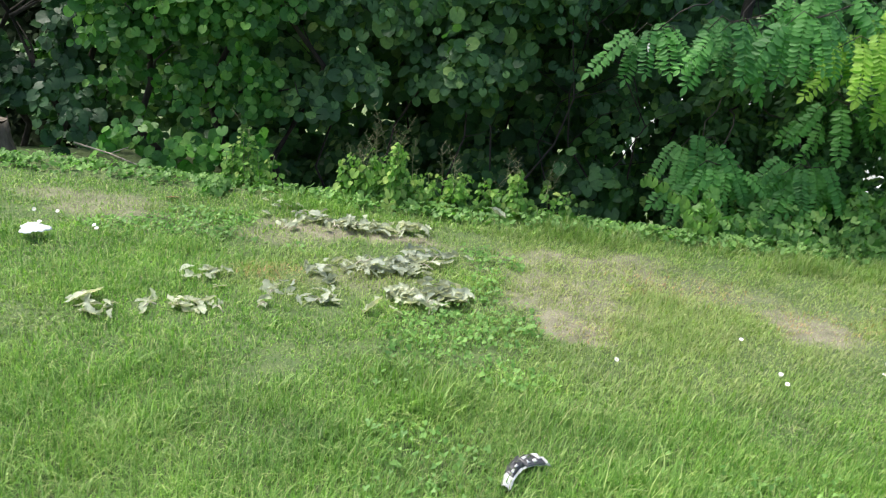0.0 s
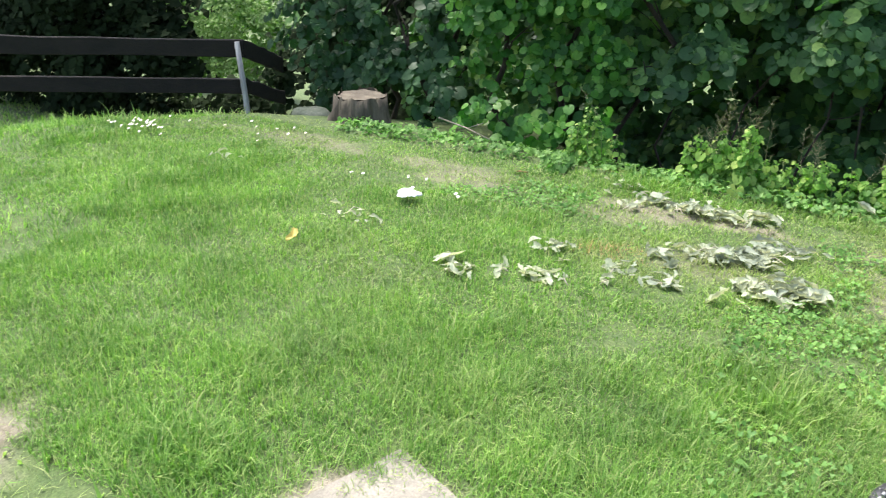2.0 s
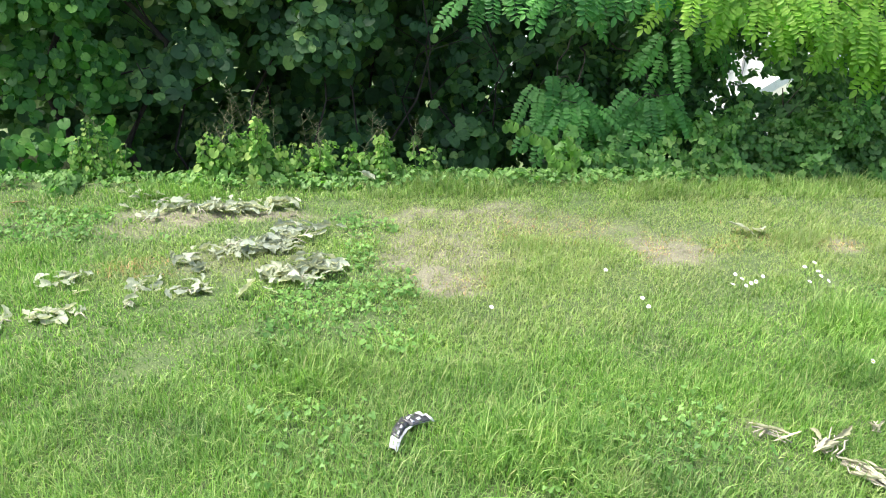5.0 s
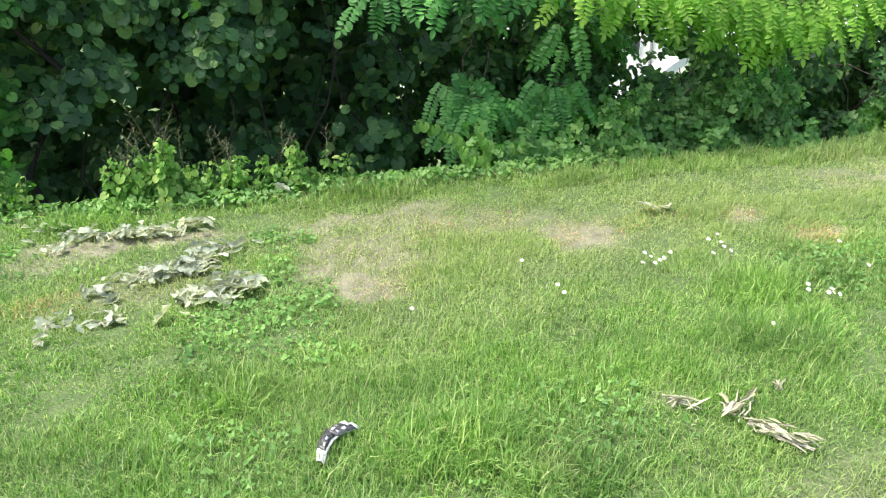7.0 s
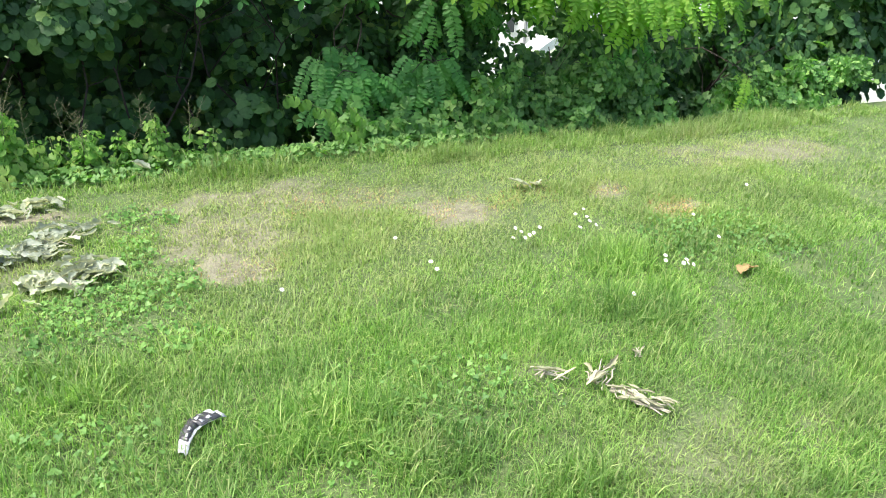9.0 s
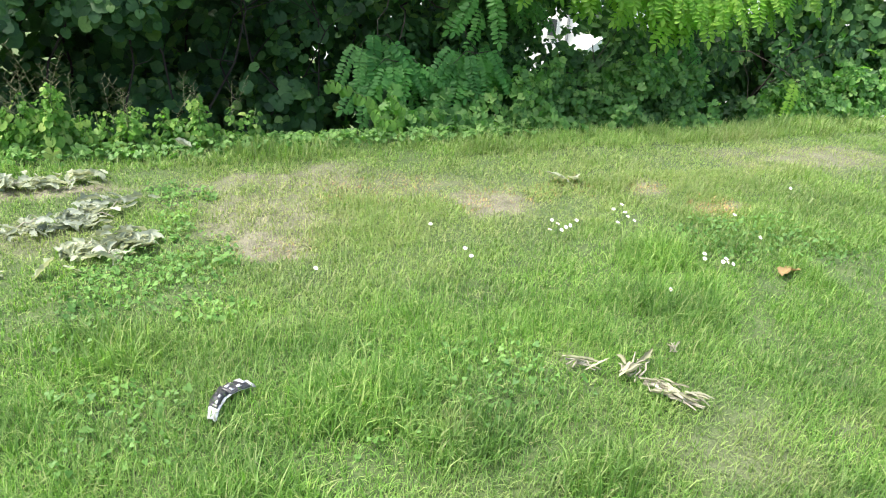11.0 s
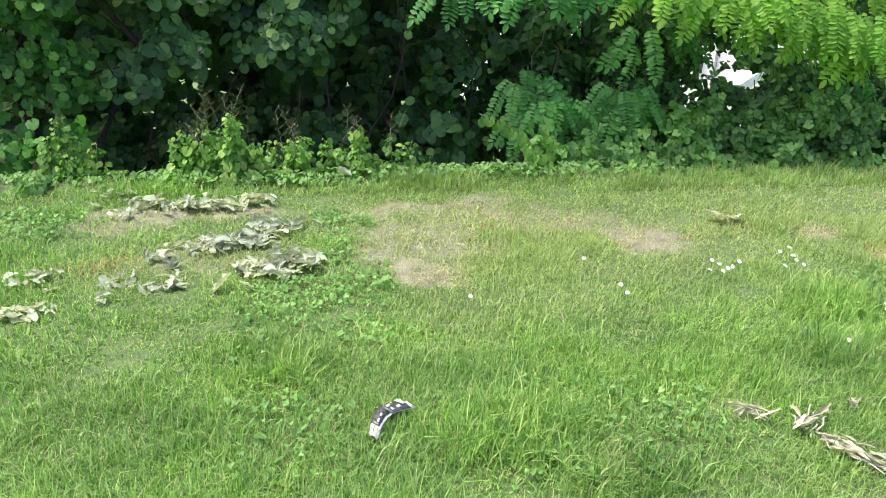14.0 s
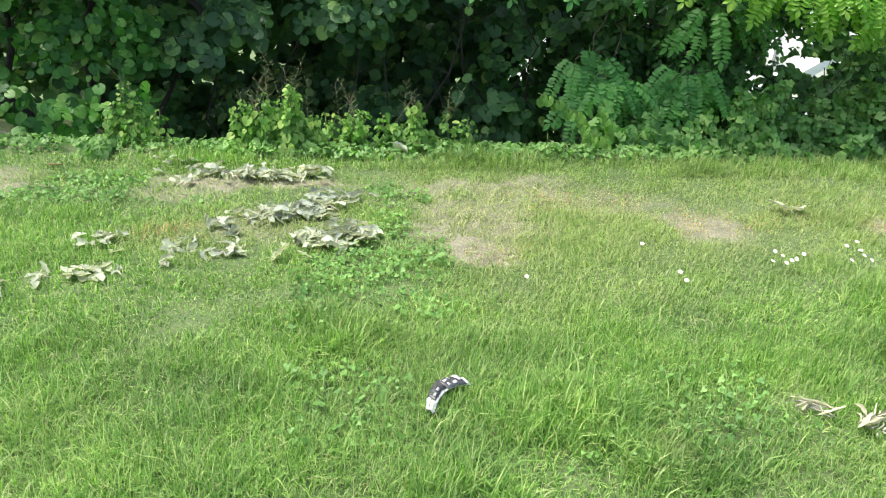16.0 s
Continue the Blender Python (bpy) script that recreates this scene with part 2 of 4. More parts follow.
def blade(outline, fold=0.15, curl=0.12):
    """A leaf of length 1 from half widths along it: folded on its midrib, with a drooping tip. Origin at the stalk."""
    v, n = [], len(outline)
    for i, w in enumerate(outline):
        y = i / (n - 1)
        z = -curl * y * y
        v += [[0, y, z]] if w == 0 else [[-w, y - 0.1 * w, z + fold * w], [0, y, z], [w, y - 0.1 * w, z + fold * w]]
    idx, k = [], 0
    for w in outline:
        idx.append([k] if w == 0 else [k, k + 1, k + 2])
        k += len(idx[-1])
    t = []
    for a, b in zip(idx, idx[1:]):
        if len(a) == 1:
            t += [[a[0], b[1], b[0]], [a[0], b[2], b[1]]]
        elif len(b) == 1:
            t += [[a[0], a[1], b[0]], [a[1], a[2], b[0]]]
        else:
            t += [[a[0], a[1], b[1]], [a[0], b[1], b[0]], [a[1], a[2], b[2]], [a[1], b[2], b[1]]]
    return np.array(v, float), np.array(t)




def lobed(rim, lobes, depth, cup, notch=0.25):
    """A roundish toothed leaf of length 1: a fan from its middle to a wavy rim with a notch at the stalk."""
    v, t = [[0, 0.42, -0.04]], []
    for i in range(rim + 1):
        a = -np.pi / 2 + notch + (2 * np.pi - 2 * notch) * i / rim
        w = 0.5 * (1 + depth * np.cos(lobes * (a - np.pi / 2)) + 0.1 * np.exp(-((a - np.pi / 2) / 0.25) ** 2))
        x, y = w * np.cos(a), 0.45 + w * np.sin(a)
        v.append([x, y, cup * abs(x) + 0.05 * np.cos(lobes * a) - 0.22 * y * y])
    t = [[0, i + 1, i + 2] for i in range(rim)]
    return np.array([[0, 0, 0]] + v, float), np.array([[0, rim + 2, 1], [0, 1, 2]] + [[a + 1 for a in f] for f in t])


ROUND_LEAF = lobed(15, 7, 0.04, 0.12, 0.1)
TREFOIL = lobed(15, 3, 0.24, 0.1, 0.12)
LOBED_LEAF = lobed(13, 5, 0.16, 0.2)
FAR_LEAF = blade([0, 0.4, 0], 0.2, 0.15)
FAR_ROUND = blade([0, 0.42, 0.4, 0], 0.15, 0.15)
LONG_LEAF = blade([0, 0.2, 0.27, 0.2, 0], 0.2, 0.2)


def smooth(a, b, x):
    t = np.clip((x - a) / (b - a), 0, 1)
    return t * t * (3 - 2 * t)


def waves(x, y, scale, seed):
    """Cheap smooth noise in -1..1 over the plan."""
    r = np.random.default_rng(seed)
    out = 0
    for k in range(7):
        a, f, p = r.uniform(0, 6.28), scale * r.uniform(0.6, 2.2), r.uniform(0, 6.28)
        out = out + np.sin((x * np.cos(a) + y * np.sin(a)) * f + p + 0.8 * np.sin(f * 0.7 * (y * np.cos(a) - x * np.sin(a)) + p))
    return out / 4.2


def ground_z(x, y):
    """Level lawn; a bank falling away behind the hedge and past the crest by the fence; low ground far off."""
    x, y = np.asarray(x, float), np.asarray(y, float)
    past = np.maximum(0, y - 4.4)
    # right of the stump the bank is steepened to hide it from the camera
    z = -(0.17 + 0.2 * smooth(-2.4, -1.2, x)) * past ** 1.1
    side = np.maximum(0, (-(x + 4.52) * 0.763 + (y - 3.68) * 0.646))
    z = np.minimum(z, 0) - 0.29 * np.minimum(side, 2.3) ** 1.1
    z = np.maximum(z, -7.0) + 0.012 * waves(x, y, 2.2, 3)
    return np.where(y > 40, -7.0 + 0 * x, z)


# bare or worn spots of the lawn: x, y, half sizes, strength
BARE = [(0.66, 3.45, 0.42, 0.46, 0.62), (0.58, 3.02, 0.2, 0.16, 0.75), (0.95, 3.75, 0.35, 0.25, 0.6), (1.3, 3.65, 0.4, 0.2, 0.35), (1.85, 3.32, 0.26, 0.2, 0.75), (2.8, 3.25, 0.14, 0.12, 0.6),
        (3.0, 2.93, 0.2, 0.1, 0.7), (4.4, 3.55, 0.7, 0.24, 0.55), (3.9, 3.8, 0.35, 0.12, 0.4), (-1.75, 3.86, 0.42, 0.2, 0.5), (-3.2, 3.98, 0.7, 0.16, 0.45), (-2.3, 3.97, 0.32, 0.14, 0.5),
        (-0.5, 3.86, 0.5, 0.13, 0.8), (-0.9, 3.68, 0.25, 0.1, 0.5), (-0.35, 3.3, 0.3, 0.2, 0.4), (-0.93, 1.2, 0.27, 0.27, 1.3),
        (-2.9, 1.1, 0.45, 0.16, 1.2), (-2.2, 0.85, 0.25, 0.2, 1.3), (1.82, 1.27, 0.3, 0.14, 0.22), (2.2, 1.25, 0.2, 0.12, 0.25), (0.93, 1.6, 0.1, 0.07, 0.35), (1.47, 1.86, 0.1, 0.08, 0.35)]
DRY = [(1.2, 3.3, 1.0, 0.6, 0.42), (2.4, 3.3, 1.1, 0.5, 0.5), (-0.55, 3.2, 0.5, 0.35, 0.7), (0.8, 2.6, 0.5, 0.3, 0.45), (-1.9, 2.5, 0.4, 0.3, 0.3),
       (1.6, 1.35, 0.6, 0.25, 0.3), (3.6, 3.6, 1.4, 0.5, 0.5), (-0.9, 1.7, 0.4, 0.25, 0.2), (0.9, 1.3, 0.35, 0.12, 0.35)]


def spots(table, x, y):
    out = 0 * x
    wob = 0.34 * waves(x, y, 7, 11) + 0.3 * waves(x, y, 22, 12) + 0.14 * waves(x, y, 60, 13)
    for cx, cy, rx, ry, s in table:
        d = np.sqrt(((x - cx) / rx) ** 2 + ((y - cy) / ry) ** 2) + wob
        out = np.maximum(out, s * (1 - smooth(0.45, 1.3, d)))
    return out


# ---- ground ----
def graded(lo, hi, fine, far_lo, far_hi):
    mid = np.arange(lo, hi, fine)
    step = fine * 1.35 ** np.arange(1, 60)
    down = lo - np.cumsum(step)
    up = mid[-1] + np.cumsum(step)
    return np.concatenate([down[down > far_lo][::-1], mid, up[up < far_hi]])


xs, ys = graded(-6, 7, 0.05, -600, 600), graded(0.2, 5.6, 0.05, -500, 900)
GX, GY = np.meshgrid(xs, ys)
bare_here = np.clip(spots(BARE, GX, GY), 0, 1)
GZ = ground_z(GX, GY) + 0.006 * waves(GX, GY, 25, 5) * (np.abs(GX) < 7) * (np.abs(GY) < 6)
nx, ny = len(xs), len(ys)
q = (np.arange(ny - 1)[:, None] * nx + np.arange(nx - 1)[None]).ravel()
ground_mesh = mesh_of("ground", np.stack([GX, GY, GZ], -1).reshape(-1, 3), np.stack([q, q + 1, q + nx + 1, q + nx], -1), True, np.clip(bare_here, 0, 1).ravel())
m, nt, bsdf = node_mat("lawn_soil")
pos = place(nt)
at = nt.nodes.new("ShaderNodeAttribute")
at.attribute_name = "dry"
n1 = add(nt, "ShaderNodeTexNoise", Scale=9.0, Detail=8.0, Roughness=0.7)
n2 = add(nt, "ShaderNodeTexNoise", Scale=130.0, Detail=5.0)
for n in (n1, n2):
    nt.links.new(pos, n.inputs["Vector"])
soil = ramp(nt, [(0.3, (0.12, 0.105, 0.065)), (0.5, (0.21, 0.185, 0.135)), (0.7, (0.3, 0.27, 0.205))], n1.outputs["Fac"])
moss = ramp(nt, [(0.3, (0.05, 0.09, 0.025)), (0.7, (0.11, 0.15, 0.05))], n1.outputs["Fac"])
col = mixed(nt, at.outputs["Fac"], moss, soil)
col = mixed(nt, 0.6, col, ramp(nt, [(0.35, (0.55, 0.55, 0.55)), (0.65, (1.35, 1.35, 1.35))], n2.outputs["Fac"]), "MULTIPLY")
nt.links.new(col, bsdf.inputs["Base Color"])
bsdf.inputs["Roughness"].default_value = 0.95
bumped(nt, bsdf, 160, 0.8, 0.01, pos)
SOIL = m
tagged(part("ground", ground_mesh, SOIL), "level garden ground of tan soil under a worn lawn", "ground", kind="structure")


# ---- grass ----
def grass(count, x0, x1, y0, y1, tall, wide, seed, lie=1.0, straw=0.0, round_=False):
    r = np.random.default_rng(seed)
    x, y = r.uniform(x0, x1, count), r.uniform(y0, y1, count)
    if round_:
        rad, turn = np.sqrt(np.abs(r.normal(0, 0.35, count))), r.uniform(0, 6.283, count)
        x, y = (x0 + x1) / 2 + (x1 - x0) / 2 * rad * np.cos(turn), (y0 + y1) / 2 + (y1 - y0) / 2 * rad * np.sin(turn)
    b = spots(BARE, x, y)
    lush = waves(x, y, 3.1, 21) * 0.5 + waves(x, y, 9.0, 22) * 0.5
    keep = r.uniform(0, 1, count) > np.clip(b * (0.78 + 0.25 * waves(x, y, 40, 14)), 0, 0.97)
    keep &= r.uniform(0, 1, count) < 0.8 + 0.35 * lush
    x, y, b, lush = x[keep], y[keep], b[keep], lush[keep]
    k = len(x)
    d = np.clip(spots(DRY, x, y) * r.uniform(0.2, 1.2, k) + 0.9 * b + 0.1 * waves(x, y, 4.2, 31), 0, 1) * r.uniform(0.3, 1.0, k)
    d = np.clip(d + 0.45 * smooth(2.1, 3.2, y) * smooth(-0.9, 0.3, x) * r.uniform(0, 1, k), 0, 1)
    d = np.where(r.uniform(0, 1, k) < 0.06, 0.65, d)
    d = np.maximum(d, straw * r.uniform(0.5, 1.0, k))
    h = tall * r.lognormal(0, 0.3, k) * (0.85 + 0.55 * np.clip(lush, -1, 1)) * (1 - 0.45 * np.clip(b, 0, 1))
    a, lean = r.uniform(0, 2 * np.pi, k), r.uniform(0.2, 1.45, k) * lie
    a = np.where(r.uniform(0, 1, k) < 0.06, waves(x, y, 2.0, 41) * 3 + r.normal(0, 0.5, k), a)
    dx, dy = np.cos(a), np.sin(a)
    w = wide * r.uniform(0.6, 1.3, k)
    px, py = -dy * w / 2, dx * w / 2
    z0 = ground_z(x, y) - 0.004
    v = np.empty((k, 5, 3))
    for i, (f, ww) in enumerate(((0.0, 1.0), (0.0, -1.0), (0.55, 0.8), (0.55, -0.8), (1.0, 0.0))):
        out = h * lean * 0.75 * f ** 1.8
        v[:, i, 0], v[:, i, 1] = x + dx * out + px * ww, y + dy * out + py * ww
        v[:, i, 2] = z0 + h * np.maximum(f - 0.42 * lean * f ** 2.0, 0.12 * f)
    t = np.array([[0, 1, 3], [0, 3, 2], [2, 3, 4]])[None] + (np.arange(k) * 5)[:, None, None]
    return v.reshape(-1, 3), t.reshape(-1, 3), np.repeat(d, 5)


sets = [grass(175000, -3.2, 3.0, 0.95, 2.3, 0.06, 0.0032, 1), grass(160000, -4.6, 4.2, 2.3, 3.5, 0.044, 0.004, 2),
        grass(90000, -5.4, 6.4, 3.5, 4.3, 0.034, 0.0043, 3), grass(30000, 3.0, 6.4, 1.2, 3.5, 0.048, 0.0046, 4), grass(30000, -5.6, -3.0, 1.0, 3.7, 0.06, 0.0046, 5),
        grass(16000, -1.0, 6.4, 4.1, 4.42, 0.07, 0.005, 6), grass(9000, 1.4, 5.6, 4.0, 4.32, 0.09, 0.005, 7), grass(14000, -10, -4.2, 3.0, 9.0, 0.09, 0.009, 8),
        grass(24000, -6.5, 6.5, -4.0, 1.0, 0.07, 0.009, 11), grass(9000, -6.5, -3.1, 0.3, 1.2, 0.07, 0.006, 12), grass(12000, 2.9, 6.5, 0.3, 1.4, 0.07, 0.007, 13),
        grass(12000, -3.2, 3.0, 0.75, 2.4, 0.05, 0.0034, 9, 1.7, 0.7), grass(18000, -4.6, 5.0, 2.4, 4.5, 0.045, 0.0042, 10, 1.7, 0.85),
        grass(8000, 0.2, 2.8, 2.9, 4.2, 0.04, 0.0042, 19, 1.7, 0.9)]
for i, (tx, ty, tr_, tn) in enumerate([(0.68, 1.78, 0.3, 2600), (0.95, 1.55, 0.25, 1800), (-1.55, 1.2, 0.25, 1500), (2.62, 3.35, 0.22, 900), (0.72, 4.28, 0.22, 1100),
                                       (0.35, 1.45, 0.22, 1300), (2.3, 2.5, 0.35, 2000), (-1.6, 3.85, 0.15, 400), (1.25, 1.3, 0.2, 1200), (-0.1, 2.3, 0.3, 1700), (2.15, 2.05, 0.3, 1800)]):
    sets.append(grass(tn, tx - tr_, tx + tr_, ty - tr_ * 0.7, ty + tr_ * 0.7, 0.1 if ty < 3 else 0.075, 0.0044, 60 + i, 0.9, 0.0, True))
gv, gt, gd, k = [], [], [], 0
for v, t, d in sets:
    gv.append(v), gt.append(t + k), gd.append(d)
    k += len(v)
for i, (tx, ty, tr_, tn) in enumerate([(1.85, 3.33, 0.32, 800), (2.8, 3.25, 0.2, 340), (3.02, 2.93, 0.26, 620), (-0.78, 3.2, 0.25, 420), (0.6, 3.0, 0.3, 250), (1.3, 3.6, 0.5, 450), (2.3, 3.4, 0.4, 350)]):
    v, t, d = grass(tn, tx - tr_, tx + tr_, ty - tr_ * 0.6, ty + tr_ * 0.6, 0.04, 0.004, 90 + i, 1.9, 0.0, True)
    tagged(part("dead_grass", mesh_of("dead_grass", v, t), RUSTY), "patch of rusty brown dead grass in the lawn", "dead grass", kind="stuff")
lawn = part("lawn_grass", mesh_of("lawn_grass", np.concatenate(gv), np.concatenate(gt), True, np.concatenate(gd)), GRASS)
tagged(lawn, "unmown green lawn grass with yellowed worn spots", "grass", kind="stuff")


# ---- hedge and shrubs ----
# thin gaps through the hedge's depth, laid along the camera's sight lines: slopes of the gap's line to the side and
# down, and its radius
hr = np.random.default_rng(12)
HOLES = [(hr.uniform(0.14, 0.26), hr.uniform(-0.29, -0.11), hr.uniform(0.016, 0.03)) for _ in range(60)]


def leaves_on(blobs, seed, size, spread=0.32, shell=(0.7, 1.12), front=True, gap=-0.3):
    """Turns and places of leaves set alternately on short drooping twigs, which fill ellipsoids (x, y, z, rx, ry, rz, count)."""
    r = np.random.default_rng(seed)
    T, P = [], []
    for cx, cy, cz, rx, ry, rz, count in blobs:
        k = max(2, int(count * 1.35 / 8))
        n = unit(r.normal(0, 1, (k, 3)))
        if front:
            n[:, 1] = np.where((n[:, 1] > 0.2) & (r.uniform(0, 1, k) < 0.75), -n[:, 1], n[:, 1])
        end = np.array([cx, cy, cz]) + n * r.uniform(*shell, (k, 1)) * [rx, ry, rz]
        way = unit(n * [1.0, 0.9, 0.5] + np.array([0, -0.2, -0.05]) + r.normal(0, 0.35, (k, 3)))
        ok = waves(end[:, 0] + 0.6 * end[:, 1], 1.7 * end[:, 2] + 0.3 * end[:, 1], 4.2, 77) + r.normal(0, 0.12, k) > gap
        n, end, way = n[ok], end[ok], way[ok]
        k = len(end)
        long_ = size * r.uniform(3.2, 5.2, (k, 1))
        across = unit(np.cross(way, [[0, 0, 1.0]]))
        for i in range(8):
            f = (i + 0.6) / 8
            side = (1 if i % 2 else -1) * across if i < 7 else 0 * across
            p = end - way * long_ * (1 - f) + np.array([0, 0, -0.22]) * long_ * f * f + r.normal(0, 0.12 * size, (k, 3))
            face = n * [0.45, 0.4, 0.2] + np.array([0, -0.75, 0.62]) + r.normal(0, spread, (k, 3))
            tip = side * 0.9 + way * (0.4 if i < 7 else 1.0) + np.array([0, -0.1, -0.45]) + r.normal(0, 0.3, (k, 3))
            T.append(facing(face, tip, size * r.lognormal(0, 0.2, k) * (1.1 - 0.3 * f)))
            P.append(p)
    T, P = np.concatenate(T), np.concatenate(P)
    ok = P[:, 2] > ground_z(P[:, 0], P[:, 1]) + 0.03
    for sx, sz, rad in HOLES:
        ok &= ~((np.hypot(P[:, 0] - 0.1 - sx * P[:, 1], (P[:, 2] - 1.5 - sz * P[:, 1]) * 0.8) < rad * (1 + 0.5 * np.sin(40 * P[:, 1] + 9 * sx))) & (P[:, 1] > 5.3))
    # a dark cleft between two shrubs, cut along the camera's sight line
    ok &= ~((np.abs(P[:, 0] + 3.03 + 0.54 * (P[:, 1] - 5)) < 0.21 + 0.05 * np.sin(9 * P[:, 2])) & (P[:, 2] > 0.42) & (P[:, 1] < 7.2))
    # an opening through the thicket towards the white house, and smaller ones beside it, all cut along the camera's
    # sight lines
    for ox, sx, oz, sz, wx, wz in ((0.17, 0.63, 1.37, -0.17, 0.22, 0.1), (0.06, 0.66, 1.47, -0.26, 0.06, 0.05), (0.03, 0.64, 1.45, -0.23, 0.07, 0.05)):
        gx, gz = P[:, 0] - ox - sx * P[:, 1], P[:, 2] - oz - sz * P[:, 1]
        turn = np.arctan2(gz, gx)
        wob = (1.1 + 0.14 * np.sin(9 * turn) + 0.12 * np.sin(23 * turn)) * P[:, 1] / 5
        ok &= ~((np.abs(gx / wx) + np.abs(gz / wz) < wob) & (P[:, 1] > 4.55) & (P[:, 1] < 12))
    return T[ok], P[ok]


def foliage(parent, blobs, template, size, material, seed, single=0, name="foliage", **more):
    """The joined leaves, and the nearest outer ones as leaves of their own."""
    T, P = leaves_on(blobs, seed, size, **more)
    order = np.argsort(P[:, 1])
    own, rest = order[:single], order[single:]
    part(name, mesh_of(name, *stamped(template, T[rest], P[rest])), material, parent, kind="stuff")
    if single:
        me = mesh_of("leaf", *template)
        for i in own:
            lf = part("leaf", me, single_of[material], parent)
            lf.matrix_basis = Matrix.Translation(P[i]) @ Matrix(T[i].tolist()).to_4x4()


def lone(material):
    """The same leaf surface for leaves that are objects of their own."""
    m = material.copy()
    nt = m.node_tree
    info = nt.nodes.new("ShaderNodeObjectInfo")
    for link in list(nt.links):
        if link.from_socket.name == "Random Per Island":
            to = link.to_socket
            nt.links.remove(link)
            nt.links.new(info.outputs["Random"], to)
    return m


single_of = {m: lone(m) for m in (HEDGE_BRIGHT, HEDGE_DARK, HEDGE_BLUE, WEED, BRAMBLE)}


def stems(parent, bases, tops, r0, seed, material=BARK, bend=0.12, name="stem"):
    r = np.random.default_rng(seed)
    for (bx, by), (tx, ty, tz) in zip(bases, tops):
        bz = float(ground_z(bx, by)) - 0.05
        s = np.linspace(0, 1, 7)[:, None]
        p = np.array([bx, by, bz]) * (1 - s) + np.array([tx, ty, tz]) * s
        p[1:-1] += r.normal(0, bend, (5, 3)) * [1, 0.6, 0.2]
        sets = [tube(p, r0, r0 * 0.35, 6)]
        for i in (2, 3, 4, 5):
            e = p[i] + np.array([r.normal(0, 0.35), r.normal(-0.1, 0.3), r.uniform(0.1, 0.45)])
            mid = (p[i] + e) / 2 + r.normal(0, 0.05, 3)
            sets.append(tube([p[i], mid, e], r0 * 0.4, r0 * 0.12, 5))
        part(name, mesh_of(name, *joined(*sets)), material, parent)


def spread_blobs(x0, x1, y, z0, z1, radius, count, per, seed, depth=0.25):
    r = np.random.default_rng(seed)
    return [(r.uniform(x0, x1), y + r.uniform(-depth, depth), r.uniform(z0, z1), radius * r.uniform(0.7, 1.3), radius * r.uniform(0.6, 1.0),
             radius * r.uniform(0.7, 1.2), per) for _ in range(count)]


# dark left shrub behind the stump
sh = thing("hedge_shrub", "dark bluish-green broad-leaved shrub behind the tree stump", "shrub", (-3.1, 5.6, float(ground_z(-3.1, 5.6))), "hedge along the lawn")
sh.matrix_world = pose(0, 0, 0)
foliage(sh, spread_blobs(-4.5, -2.9, 5.65, 0.15, 2.0, 0.36, 30, 105, 1) + [(-2.75, 4.95, 0.12, 0.34, 0.26, 0.28, 210), (-3.25, 5.35, 0.3, 0.3, 0.25, 0.3, 120), (-2.93, 4.56, 0.1, 0.17, 0.1, 0.13, 110), (-4.0, 5.6, -0.15, 0.4, 0.25, 0.3, 190)], ROUND_LEAF, 0.08, HEDGE_BLUE, 2, 150, gap=-0.15)
stems(sh, [(-3.3, 5.8), (-2.9, 5.9), (-3.7, 6.0)], [(-3.2, 5.8, 1.9), (-2.8, 5.7, 1.8), (-3.8, 5.9, 2.0)], 0.03, 3)

# sunlit bulge
sh = thing("hedge_shrub", "sunlit broad-leaved green hedge shrub bulging over the lawn edge", "shrub", group="hedge along the lawn")
foliage(sh, spread_blobs(-2.6, -1.2, 5.2, 0.3, 1.7, 0.33, 24, 165, 4, 0.12) + [(-2.0, 4.8, 0.12, 0.5, 0.2, 0.22, 220), (-1.35, 4.8, 0.08, 0.35, 0.2, 0.2, 160), (-1.8, 5.35, 2.0, 0.9, 0.5, 0.5, 420)],
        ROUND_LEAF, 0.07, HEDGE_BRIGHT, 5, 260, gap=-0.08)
# darker leaf colour inside the bulge carries its shade
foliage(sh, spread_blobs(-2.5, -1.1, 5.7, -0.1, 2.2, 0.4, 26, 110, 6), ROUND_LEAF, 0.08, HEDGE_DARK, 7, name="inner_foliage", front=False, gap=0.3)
stems(sh, [(-2.2, 5.6), (-1.7, 5.7), (-1.3, 5.6)], [(-2.2, 5.3, 1.8), (-1.7, 5.3, 2.0), (-1.2, 5.4, 1.8)], 0.03, 8)

# darker middle shrub, its leaves ending above the ground
sh = thing("hedge_shrub", "dark green broad-leaved hedge shrub with shaded bare stems below", "shrub", group="hedge along the lawn")
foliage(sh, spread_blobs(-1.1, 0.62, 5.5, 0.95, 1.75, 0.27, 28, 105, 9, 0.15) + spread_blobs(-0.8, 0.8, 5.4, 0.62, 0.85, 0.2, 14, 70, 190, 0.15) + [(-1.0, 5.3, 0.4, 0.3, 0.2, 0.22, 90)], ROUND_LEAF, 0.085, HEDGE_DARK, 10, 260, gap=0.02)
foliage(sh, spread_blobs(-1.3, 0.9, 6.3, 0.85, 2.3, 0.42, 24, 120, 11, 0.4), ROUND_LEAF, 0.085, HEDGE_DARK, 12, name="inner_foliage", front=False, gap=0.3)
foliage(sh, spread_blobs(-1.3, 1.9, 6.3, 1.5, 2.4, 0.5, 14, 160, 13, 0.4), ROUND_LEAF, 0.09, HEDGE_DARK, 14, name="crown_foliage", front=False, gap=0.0)
